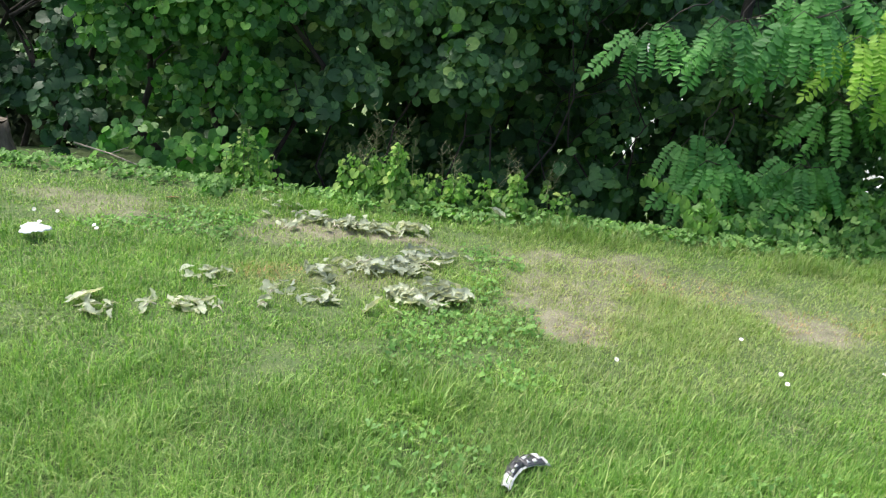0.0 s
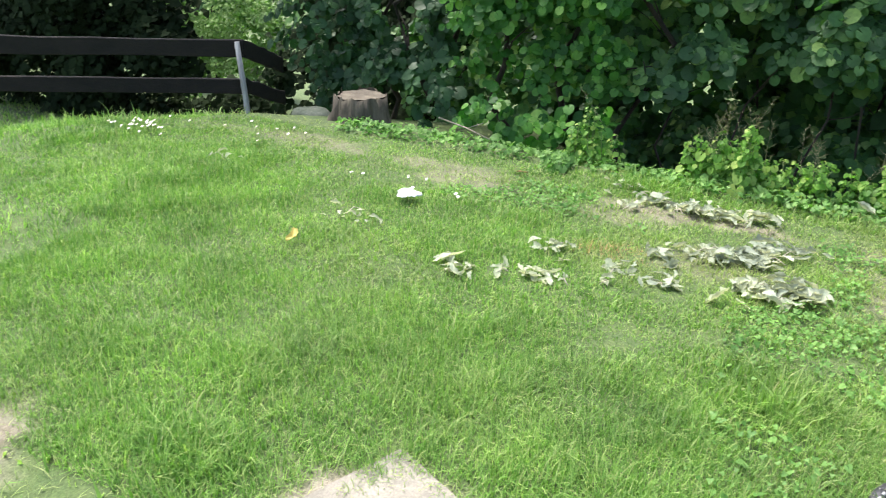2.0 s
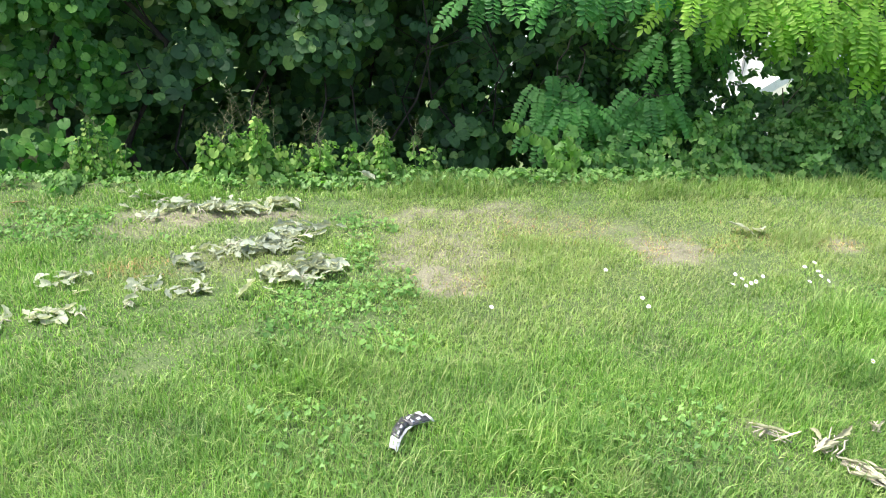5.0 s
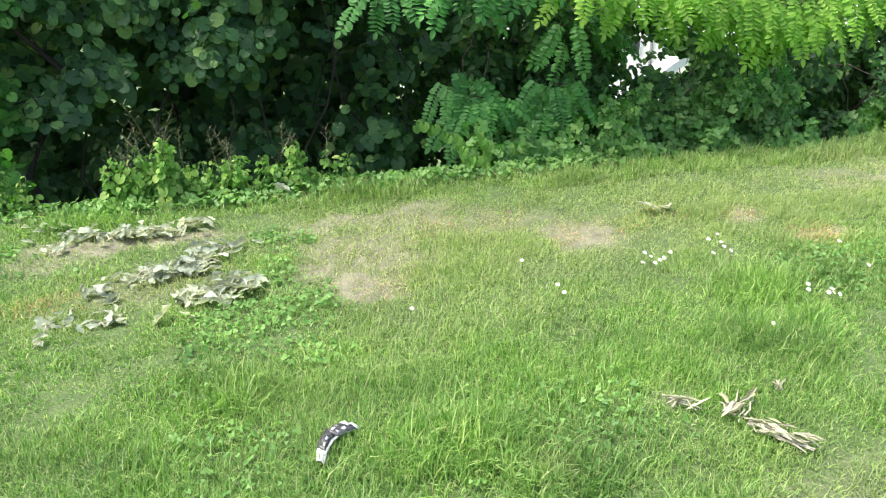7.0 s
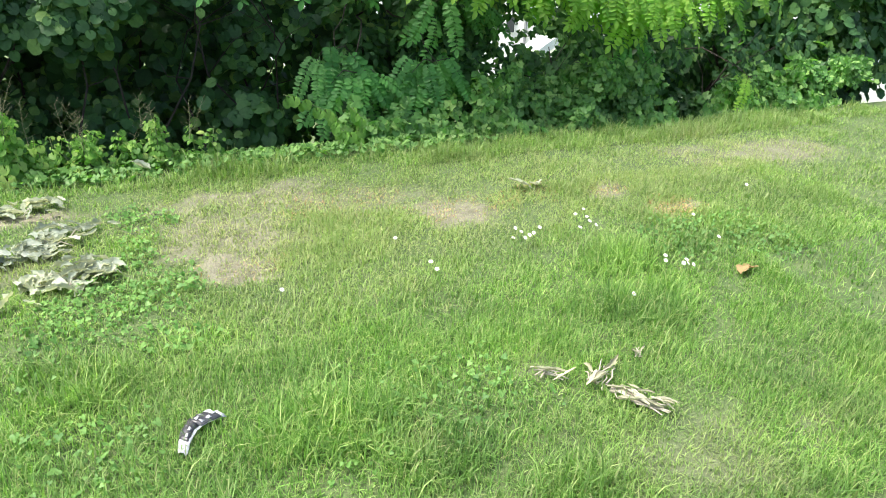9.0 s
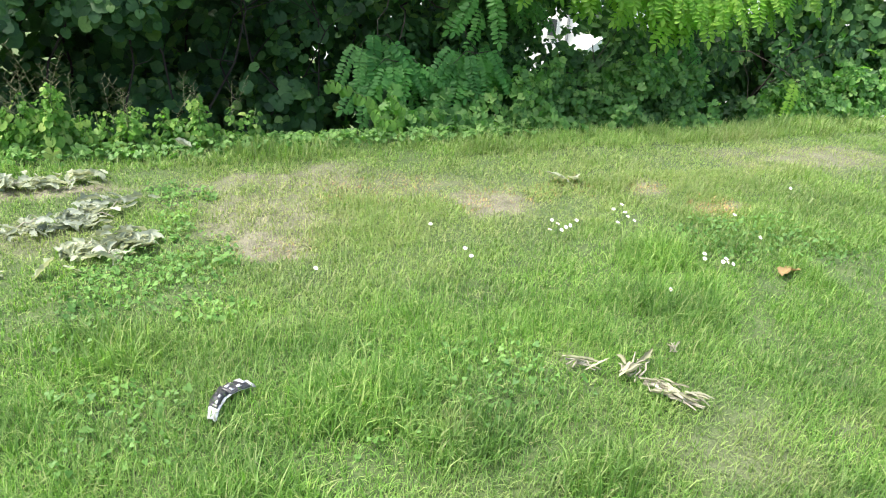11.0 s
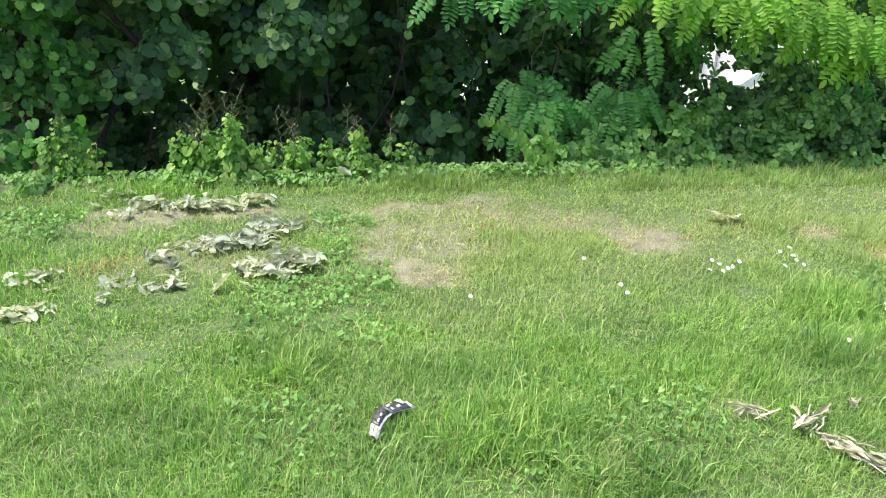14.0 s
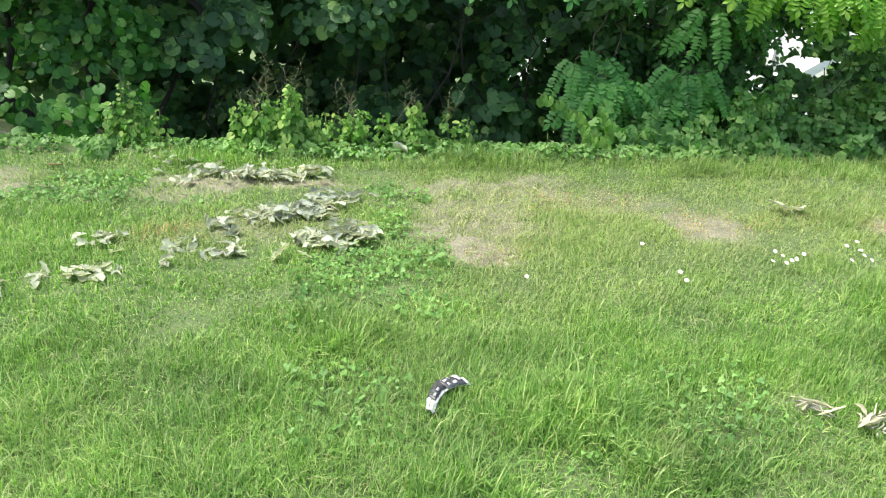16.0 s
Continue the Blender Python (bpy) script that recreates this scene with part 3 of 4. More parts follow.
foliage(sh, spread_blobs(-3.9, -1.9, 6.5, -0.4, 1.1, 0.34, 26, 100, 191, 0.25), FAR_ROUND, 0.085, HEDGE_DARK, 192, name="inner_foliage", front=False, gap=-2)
stems(sh, [(-0.9, 5.7), (-0.5, 5.8), (-0.1, 5.7), (0.3, 5.8), (0.7, 5.75), (1.0, 6.0)],
      [(-0.9, 5.6, 1.8), (-0.4, 5.7, 1.9), (0.0, 5.6, 1.9), (0.3, 5.7, 2.0), (0.8, 5.7, 1.8), (1.2, 5.8, 1.9)], 0.011, 15)

# deep shade behind, closing the thicket
sh = thing("hedge_shrub", "dense shaded dark shrub deep inside the hedge", "shrub", group="hedge along the lawn")
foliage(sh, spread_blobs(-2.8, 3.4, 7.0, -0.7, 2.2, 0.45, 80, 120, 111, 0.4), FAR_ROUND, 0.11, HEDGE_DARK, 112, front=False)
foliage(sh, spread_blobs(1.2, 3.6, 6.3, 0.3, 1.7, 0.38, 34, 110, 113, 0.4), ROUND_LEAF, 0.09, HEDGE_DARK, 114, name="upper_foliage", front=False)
# leaf roof above the view, added to darken the hedge's inside
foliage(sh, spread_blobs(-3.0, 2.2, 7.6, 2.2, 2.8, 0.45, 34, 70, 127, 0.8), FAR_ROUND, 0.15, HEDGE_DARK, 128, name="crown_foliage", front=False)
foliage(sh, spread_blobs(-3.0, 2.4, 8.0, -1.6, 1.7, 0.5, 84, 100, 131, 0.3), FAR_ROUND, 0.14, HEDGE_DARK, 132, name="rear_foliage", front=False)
# unseen high leaves, added to keep daylight out of the hedge's inside
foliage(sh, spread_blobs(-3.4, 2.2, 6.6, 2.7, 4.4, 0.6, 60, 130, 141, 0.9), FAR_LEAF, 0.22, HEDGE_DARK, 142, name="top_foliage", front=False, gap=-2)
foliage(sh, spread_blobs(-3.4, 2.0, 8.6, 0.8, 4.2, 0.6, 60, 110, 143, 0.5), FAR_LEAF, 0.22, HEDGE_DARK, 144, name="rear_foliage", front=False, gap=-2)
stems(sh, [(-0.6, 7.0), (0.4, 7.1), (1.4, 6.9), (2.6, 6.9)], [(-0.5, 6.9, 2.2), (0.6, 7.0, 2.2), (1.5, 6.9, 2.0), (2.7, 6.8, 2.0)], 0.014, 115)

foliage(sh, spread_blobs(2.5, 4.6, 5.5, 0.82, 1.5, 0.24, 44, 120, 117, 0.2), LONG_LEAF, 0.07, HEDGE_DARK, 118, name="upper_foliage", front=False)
# low filler leaves, added to screen the bright far background from the camera
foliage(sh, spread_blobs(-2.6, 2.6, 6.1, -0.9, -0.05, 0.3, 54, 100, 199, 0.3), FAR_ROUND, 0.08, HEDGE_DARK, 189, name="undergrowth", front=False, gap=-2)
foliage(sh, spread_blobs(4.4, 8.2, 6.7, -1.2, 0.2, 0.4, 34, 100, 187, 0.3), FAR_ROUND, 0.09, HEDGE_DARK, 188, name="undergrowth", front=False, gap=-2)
# shaded gap with bare branches
sh = thing("hedge_shrub", "sparse shaded shrub with bare dark twigs and few leaves", "shrub", group="hedge along the lawn")
foliage(sh, spread_blobs(0.8, 1.9, 6.0, 0.3, 1.6, 0.3, 9, 30, 16, 0.3), ROUND_LEAF, 0.085, HEDGE_DARK, 17, front=False)
stems(sh, [(0.9, 5.9), (1.2, 6.1), (1.5, 5.9), (1.7, 6.2)], [(0.8, 5.8, 1.6), (1.3, 5.8, 1.7), (1.6, 5.9, 1.7), (2.1, 6.0, 1.6)], 0.009, 18, bend=0.16)
foliage(sh, [(1.15, 5.5, 0.0, 0.45, 0.2, 0.22, 120)], ROUND_LEAF, 0.09, HEDGE_DARK, 19, name="low_foliage")

# mixed thicket to the right, with a gap above it
sh = thing("bramble_thicket", "dense green bramble and ivy thicket along the lawn edge", "shrub", group="hedge along the lawn")
foliage(sh, spread_blobs(2.6, 6.8, 4.72, -0.02, 0.34, 0.17, 52, 170, 20, 0.16), LOBED_LEAF, 0.048, BRAMBLE, 21, 200, gap=-0.1, spread=0.55)
foliage(sh, spread_blobs(1.7, 6.8, 4.42, -0.04, 0.08, 0.11, 34, 80, 22, 0.07), LOBED_LEAF, 0.05, BRAMBLE, 23, 80, name="low_foliage", gap=-0.1)
foliage(sh, spread_blobs(1.6, 2.9, 4.62, -0.04, 0.14, 0.12, 18, 80, 122, 0.08), LOBED_LEAF, 0.055, BRAMBLE, 123, name="low_foliage")
foliage(sh, spread_blobs(2.4, 7.2, 5.3, -0.3, 0.42, 0.3, 26, 110, 24, 0.3), LOBED_LEAF, 0.07, HEDGE_DARK, 25, name="inner_foliage", front=False)
foliage(sh, spread_blobs(3.3, 6.0, 4.95, 0.35, 0.6, 0.16, 16, 70, 150, 0.15), LONG_LEAF, 0.075, HEDGE_DARK, 151, name="inner_foliage")
foliage(sh, spread_blobs(3.2, 7.0, 5.9, -0.5, 0.6, 0.32, 36, 100, 193, 0.3), LONG_LEAF, 0.09, HEDGE_DARK, 194, name="inner_foliage", front=False, gap=-2)
foliage(sh, spread_blobs(1.9, 3.1, 5.7, -0.2, 1.3, 0.28, 26, 90, 195, 0.3), LONG_LEAF, 0.08, HEDGE_DARK, 196, name="inner_foliage", front=False, gap=-2)
foliage(sh, spread_blobs(2.4, 3.1, 5.25, 0.1, 1.0, 0.2, 30, 120, 197, 0.15), LONG_LEAF, 0.07, HEDGE_DARK, 198, name="upper_foliage", front=False, gap=-2)
stems(sh, [(3.2, 5.2), (4.2, 5.3), (5.2, 5.2)], [(3.4, 5.0, 0.5), (4.0, 5.0, 0.5), (5.4, 5.0, 0.5)], 0.012, 26, bend=0.08)
sh = thing("hedge_shrub", "large round-leaved dark shrub at the hedge end", "shrub", group="hedge along the lawn")
foliage(sh, spread_blobs(4.6, 7.6, 5.5, 0.35, 0.95, 0.34, 24, 80, 27, 0.2), ROUND_LEAF, 0.1, HEDGE_DARK, 28, 80)
foliage(sh, spread_blobs(4.2, 8.0, 6.2, 0.0, 1.1, 0.4, 18, 110, 29, 0.3), ROUND_LEAF, 0.1, HEDGE_DARK, 30, name="inner_foliage", front=False)
foliage(sh, spread_blobs(6.7, 10.0, 5.3, -0.2, 1.7, 0.4, 46, 100, 185, 0.25), ROUND_LEAF, 0.1, HEDGE_DARK, 186, name="outer_foliage", gap=-2)
stems(sh, [(4.9, 5.8), (5.8, 5.7), (6.8, 5.8)], [(4.8, 5.6, 1.2), (5.8, 5.6, 1.2), (6.9, 5.6, 1.2)], 0.03, 31)


# ---- robinia ----
def frond_mesh(pairs, length, seed):
    """A feathered leaf: a drooping midrib along y with paired oval leaflets."""
    r = np.random.default_rng(seed)
    s = np.linspace(0, 1, 9)
    rib = np.stack([0.02 * np.sin(s * 3 + seed), s * length, -0.3 * length * s ** 2], -1)
    lf = blade([0, 0.2, 0.26, 0.2, 0], 0.2, 0.12)
    T, P = [], []
    for i in range(pairs):
        f = 0.16 + 0.82 * i / (pairs - 1)
        at_ = np.array([0.02 * np.sin(f * 3 + seed), f * length, -0.3 * length * f ** 2])
        size = length * 0.2 * (1.05 - 0.45 * abs(f - 0.5)) * r.uniform(0.88, 1.1)
        for side in (-1, 1):
            T.append(facing(np.array([[0.1 * side + r.normal(0, 0.16), r.normal(0, 0.16), 1.0]]), np.array([[side, 0.22 + r.normal(0, 0.12), -0.12]]), [size])[0])
            P.append(at_)
    T.append(facing(np.array([[0, 0.3, 1.0]]), np.array([[0, 1.0, -0.4]]), [length * 0.2])[0])
    P.append(rib[-1])
    return mesh_of("frond", *joined(tube(rib, 0.0022, 0.0009, 4), stamped(lf, np.array(T), np.array(P))))


FRONDS = [frond_mesh(12, 0.31, 1), frond_mesh(13, 0.34, 2), frond_mesh(11, 0.28, 3)]
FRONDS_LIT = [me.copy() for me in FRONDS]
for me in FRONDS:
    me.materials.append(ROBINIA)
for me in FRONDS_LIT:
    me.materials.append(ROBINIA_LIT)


def robinia_spray(parent, root, hub, half, count, meshes, seed, scale=1.0, fall=1.0):
    """One limb from the tree to an umbrella of feathered leaves that droop to both sides of its end."""
    r = np.random.default_rng(seed)
    root, hub = np.array(root, float), np.array(hub, float)
    s = np.linspace(0, 1, 8)[:, None]
    p = root * (1 - s) + hub * s
    p[:, 2] += 0.12 * 4 * s[:, 0] * (1 - s[:, 0])
    p[1:-1] += r.normal(0, 0.02, (6, 3))
    part("branch", mesh_of("branch", *tube(p, 0.009, 0.003, 6)), BARK, parent)
    for side in (-1, 1):
        q = hub + np.array([[0, 0.05, 0], [0.5 * side * half, 0, 0.03], [side * half, -0.02, -0.06]])
        part("branch", mesh_of("branch", *tube(q, 0.004, 0.002, 5)), BARK, parent)
    for i in range(count):
        a = -1.0 + 2.0 * (i + r.uniform(0.2, 0.8)) / count
        deep = i % 3
        base = hub + np.array([half * a * 0.85, 0.09 * deep + r.normal(0, 0.03), 0.06 - 0.12 * a * a - 0.03 * deep + r.normal(0, 0.035)])
        tip = np.array([0.75 * a + r.normal(0, 0.12), -0.45 + r.normal(0, 0.12), -fall * (0.75 - 0.3 * abs(a)) + r.normal(0, 0.1)])
        nrm = np.array([a * 0.35 + r.normal(0, 0.15), -0.8, 0.75 + r.normal(0, 0.12)])
        M = facing(nrm[None], tip[None], [scale * r.uniform(0.82, 1.12)])[0]
        fr = part("frond", meshes[int(r.integers(3))], None, parent)
        fr.matrix_basis = Matrix.Translation(base) @ Matrix(M.tolist()).to_4x4()


tr = thing("robinia_tree", "robinia with drooping feathered green leaves at the hedge", "tree")
part("trunk", mesh_of("trunk", *tube([(2.1, 6.0, -0.5), (2.15, 5.9, 0.4), (2.05, 5.85, 1.4), (2.2, 5.9, 2.8)], 0.06, 0.03, 10)), BARK, tr)
# end of a limb, half width of its spray, leaves on it
LOW = [((1.78, 4.86, 0.4), 0.2, 17, 0.9), ((1.66, 4.98, 0.54), 0.14, 8, 0.6), ((2.36, 4.82, 0.46), 0.2, 18, 0.9), ((2.57, 4.97, 0.88), 0.22, 11, 0.8),
       ((1.18, 4.85, 1.22), 0.16, 8, 1.0), ((1.75, 5.0, 1.28), 0.16, 7, 1.0), ((2.2, 5.05, 1.28), 0.14, 5, 0.9)]
for i, (hub, half, c, fall) in enumerate(LOW):
    robinia_spray(tr, (2.15, 5.85, hub[2] + 0.25), hub, half, c, FRONDS, 50 + i, 1.0, fall)
tr2 = thing("robinia_tree", "robinia with bright yellow-green feathered leaves hanging over the lawn edge", "tree")
part("trunk", mesh_of("trunk", *tube([(5.0, 6.2, -0.6), (4.95, 6.0, 0.5), (4.5, 5.8, 1.4), (3.9, 5.6, 2.0)], 0.08, 0.04, 10)), BARK, tr2)
HIGH = [((1.55, 4.62, 1.32), 0.15, 6), ((2.0, 4.55, 1.4), 0.18, 8), ((2.4, 4.55, 1.3), 0.26, 13), ((2.85, 4.55, 1.18), 0.26, 14), ((3.25, 4.55, 1.13), 0.26, 15), ((3.65, 4.52, 1.03), 0.28, 16),
        ((4.05, 4.55, 0.98), 0.26, 15), ((4.5, 4.6, 1.05), 0.28, 15), ((5.0, 4.62, 1.12), 0.28, 12), ((2.15, 4.75, 1.55), 0.3, 12), ((2.75, 4.75, 1.5), 0.3, 14), ((3.35, 4.72, 1.4), 0.32, 16),
        ((3.9, 4.72, 1.3), 0.32, 16), ((4.45, 4.75, 1.32), 0.32, 14), ((5.1, 4.8, 1.4), 0.3, 12), ((3.0, 4.9, 1.72), 0.35, 14), ((3.8, 4.9, 1.62), 0.35, 14), ((4.6, 4.9, 1.65), 0.35, 12)]
# sprays with the duller leaf colour look shaded, the rest sunlit
for i, (hub, half, c) in enumerate(HIGH):
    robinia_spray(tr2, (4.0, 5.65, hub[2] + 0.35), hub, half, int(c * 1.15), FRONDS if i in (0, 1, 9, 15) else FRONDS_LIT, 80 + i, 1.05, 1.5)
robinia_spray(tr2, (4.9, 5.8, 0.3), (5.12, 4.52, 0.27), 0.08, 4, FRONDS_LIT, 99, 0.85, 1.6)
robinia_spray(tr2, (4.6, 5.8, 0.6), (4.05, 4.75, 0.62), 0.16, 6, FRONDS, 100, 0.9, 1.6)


# ---- weeds before the hedge ----
WEED_LEAF = lobed(15, 9, 0.05, 0.25)


def weed(x, y, tall, leaves, seed, leaf=0.07, stalks=6, wide=0.12, material=WEED):
    leaves, leaf = leaves * 3, leaf * 0.68
    r = np.random.default_rng(seed)
    z = float(ground_z(x, y))
    th = thing("weed_clump", "tall leafy green weed with dry branching seed stalks", "weed", (x, y, z), "weeds along the hedge")
    T, P = [], []
    for s in range(4):
        top = np.array([r.normal(0, wide), r.normal(0, wide * 0.5), tall * r.uniform(0.65, 1.0)])
        pts = np.linspace(0, 1, 5)[:, None] * top + np.array([r.normal(0, wide * 0.6), r.normal(0, 0.03), 0])
        part("stem", mesh_of("stem", *tube(pts, 0.004, 0.002, 5)), STEM, th)
        for i in range(leaves // 4):
            f = r.uniform(0.08, 1.05)
            a = r.uniform(0, 6.28)
            out = np.array([np.cos(a), np.sin(a), 0])
            P.append(pts[0] + (pts[-1] - pts[0]) * f + out * r.uniform(0.01, 0.07) * (1.2 - 0.8 * f))
            T.append(facing((out * 0.5 + [0, -0.45, 0.8] + r.normal(0, 0.25, 3))[None], (out + [0, -0.2, -0.7])[None], [leaf * r.lognormal(0, 0.32) * (1.2 - 0.6 * f)])[0])
    part("foliage", mesh_of("foliage", *stamped(WEED_LEAF, np.array(T), np.array(P))), material, th, kind="stuff")
    for s in range(stalks):
        b = np.array([r.normal(0, wide), r.normal(0, 0.04), tall * r.uniform(0.6, 0.85)])
        e = b + [r.normal(0, 0.06), r.normal(0, 0.03), r.uniform(0.14, 0.27)]
        sets = [tube([b, (b + e) / 2 + r.normal(0, 0.006, 3), e], 0.001, 0.0006, 4)]
        for i in range(9):
            f = 0.2 + 0.8 * i / 8
            q0 = b + (e - b) * f
            q1 = q0 + [(-1) ** i * r.uniform(0.03, 0.045) * (1.3 - 0.8 * f), r.normal(0, 0.015), r.uniform(0.02, 0.04)]
            sets.append(tube([q0, (q0 + q1) / 2 + [0, 0, -0.004], q1], 0.0008, 0.0006, 3))
        part("seed_stalk", mesh_of("seed_stalk", *joined(*sets)), SEED_STALK, th, "dry branching brown seed stalk")


for i, (x, y, tall, n, lf, st) in enumerate([(-0.64, 4.5, 0.31, 44, 0.055, 2), (-0.54, 4.47, 0.36, 60, 0.058, 3), (-0.43, 4.5, 0.38, 80, 0.06, 3), (-0.36, 4.46, 0.45, 84, 0.062, 4), (-0.28, 4.52, 0.3, 44, 0.055, 2),
                                             (-0.15, 4.54, 0.24, 36, 0.05, 1), (-0.04, 4.5, 0.25, 44, 0.052, 1), (0.03, 4.48, 0.3, 44, 0.055, 2), (0.11, 4.52, 0.23, 30, 0.05, 0), (0.26, 4.52, 0.27, 40, 0.052, 1), (0.42, 4.5, 0.33, 56, 0.056, 3),
                                             (0.49, 4.52, 0.27, 36, 0.055, 1), (0.6, 4.48, 0.14, 16, 0.065, 0), (0.67, 4.5, 0.27, 22, 0.062, 1), (-1.44, 4.56, 0.3, 44, 0.048, 0), (-1.32, 4.55, 0.4, 60, 0.048, 1), (-1.24, 4.58, 0.28, 40, 0.045, 0)]):
    weed(x, y, tall, n, 200 + i, lf, st, 0.035 + 0.05 * (tall < 0.3))
weed(-1.5, 4.3, 0.09, 60, 230, 0.06, 0, 0.11, CLOVER)


def vine(x, y, pts, seed):
    r = np.random.default_rng(seed)
    th = thing("bindweed_vine", "green climbing bindweed with heart-shaped leaves", "vine")
    p = np.array(pts, float)
    part("stem", mesh_of("stem", *tube(p, 0.003, 0.002, 5)), STEM, th)
    me = mesh_of("leaf", *WEED_LEAF)
    me.materials.append(WEED)
    for f in np.linspace(0.05, 1, 16):
        base = np.array([np.interp(f * (len(p) - 1), np.arange(len(p)), p[:, a]) for a in range(3)])
        M = facing(np.array([[r.normal(0, 0.4), -1, 0.5]]), np.array([[r.normal(0, 0.6), -0.2, -1]]), [0.06 * r.uniform(0.8, 1.2)])[0]
        part("leaf", me, None, th).matrix_basis = Matrix.Translation(base + r.normal(0, 0.015, 3)) @ Matrix(M.tolist()).to_4x4()


vine(1.5, 4.6, [(1.56, 4.48, -0.02), (1.54, 4.5, 0.14), (1.45, 4.52, 0.26), (1.3, 4.55, 0.33), (1.2, 4.58, 0.36)], 301)
vine(1.7, 4.5, [(1.66, 4.42, -0.02), (1.63, 4.45, 0.1), (1.7, 4.47, 0.2), (1.62, 4.5, 0.27)], 302)
vine(1.5, 4.45, [(1.52, 4.36, 0.0), (1.5, 4.38, 0.07), (1.56, 4.4, 0.13), (1.5, 4.42, 0.18)], 303)


# low plants along the foot of the hedge
def low_strip(name, label, x0, x1, y0, y1, count, size, template, material, seed, height=0.08):
    r = np.random.default_rng(seed)
    x, y = r.uniform(x0, x1, count), r.uniform(y0, y1, count)
    edge = np.maximum(np.abs((x - (x0 + x1) / 2) / (x1 - x0)), np.abs((y - (y0 + y1) / 2) / (y1 - y0))) * 2
    keep = waves(x, y, 5, seed) + r.normal(0, 0.4, count) > -0.5 + (edge > 0.6) * (edge - 0.6) * 2.5 * (height < 0.07)
    keep &= spots(BARE, x, y) < 0.3
    x, y = x[keep], y[keep]
    k = len(x)
    a = r.uniform(0, 6.28, k)
    out = np.stack([np.cos(a), np.sin(a), 0 * a], -1)
    P = np.stack([x, y, ground_z(x, y) + r.uniform(0.01, height, k)], -1)
    T = facing(out * 0.35 + np.array([0, -0.15, 1.0]) + r.normal(0, 0.2, (k, 3)), out + np.array([0, 0, -0.1]), size * r.lognormal(0, 0.28, k))
    tagged(part(name, mesh_of(name, *stamped(template, T, P)), material), label, "plants", kind="stuff")


low_strip("ground_cover", "bright green low leafy plants along the hedge foot", -3.2, -0.9, 4.3, 4.62, 1400, 0.027, LOBED_LEAF, CLOVER, 401, 0.075)
low_strip("ground_cover", "low leafy green plants under the hedge", -0.9, 2.6, 4.25, 4.65, 2600, 0.032, LOBED_LEAF, CLOVER, 402, 0.08)
low_strip("clover_patch", "patch of small green clover leaves in the lawn", -0.25, 0.5, 2.3, 3.05, 1500, 0.0145, TREFOIL, CLOVER, 403, 0.055)
low_strip("clover_patch", "patch of small green clover leaves in the lawn", 0.1, 0.5, 3.1, 3.85, 900, 0.0145, TREFOIL, CLOVER, 404, 0.05)
low_strip("clover_patch", "patch of small green clover leaves in the lawn", 0.6, 1.45, 1.55, 2.1, 450, 0.0145, TREFOIL, CLOVER, 405, 0.06)
low_strip("clover_patch", "patch of small green clover leaves in the lawn", -0.25, 0.2, 1.65, 2.1, 220, 0.0145, TREFOIL, CLOVER, 407, 0.06)
low_strip("clover_patch", "patch of broad green weed leaves in the lawn", 2.5, 3.4, 2.2, 2.8, 900, 0.0145, TREFOIL, CLOVER, 408, 0.055)
low_strip("clover_patch", "patch of small green clover leaves in the lawn", -1.9, -0.7, 3.45, 3.95, 1600, 0.015, TREFOIL, CLOVER, 406, 0.045)


# ---- fence, stump, stones ----
def board(p0, p1, high, thick, name, material, parent, seed=0):
    """A weathered board between two points, its ends and edges a little uneven."""
    p0, p1 = np.array(p0, float), np.array(p1, float)
    r = np.random.default_rng(seed)
    d = unit((p1 - p0)[None])[0]
    side = unit(np.cross(d, [0, 0, 1])[None])[0]
    n, ring = 9, []
    for i in range(n):
        c = p0 + (p1 - p0) * i / (n - 1)
        h, w, dz = high / 2 + r.normal(0, 0.003), thick / 2, r.normal(0, 0.004)
        b = 0.006
        ring += [c + side * sx * (w - bx) + np.array([0, 0, sz * (h - bz) + dz]) for sx, sz, bx, bz in
                 ((-1, -1, b, 0), (1, -1, b, 0), (1, -1, 0, b), (1, 1, 0, b), (1, 1, b, 0), (-1, 1, b, 0), (-1, 1, 0, b), (-1, -1, 0, b))]
    tris = []
    for i in range(n - 1):
        for k in range(8):
            a, b_, c_, e = i * 8 + k, i * 8 + (k + 1) % 8, (i + 1) * 8 + (k + 1) % 8, (i + 1) * 8 + k
            tris += [[a, b_, c_], [a, c_, e]]
    for base in (0, (n - 1) * 8):
        tris += [[base, base + k, base + k + 1] for k in range(1, 7)]
    return part(name, mesh_of(name, np.array(ring), np.array(tris), False), material, parent)


fence = thing("rail_fence", "dark-stained two-rail wooden fence with a grey post", "fence")
FX, FY = -4.49, 4.87
post = part("post", mesh_of("post", *tube([(FX + 0.09, FY, -0.8), (FX + 0.03, FY, 0.0), (FX - 0.01, FY, 0.42)], 0.027, 0.022, 10)), POST, fence, "slim weathered grey wooden post")
L, R_ = np.array([-7.3, 3.2]), np.array([-4.2, 6.0])
u = np.array([FX, FY + 0.06])
for i, (zc, hh) in enumerate(((0.36, 0.15), (0.035, 0.13))):
    board((*L, zc + 0.01), (*u, zc), hh, 0.04, "rail", RAIL, fence, i)
    board((*u, zc), (-4.62, 5.6, zc - 0.26), hh, 0.04, "rail", RAIL, fence, i + 5)
board((-6.1, 3.95, -0.75), (-6.1, 3.95, 0.5), 0.1, 0.1, "post", RAIL, fence, 9)

st = thing("tree_stump", "low weathered tree stump with ragged bark", "stump", (-3.22, 4.78, 0))
r = np.random.default_rng(5)
k = 40
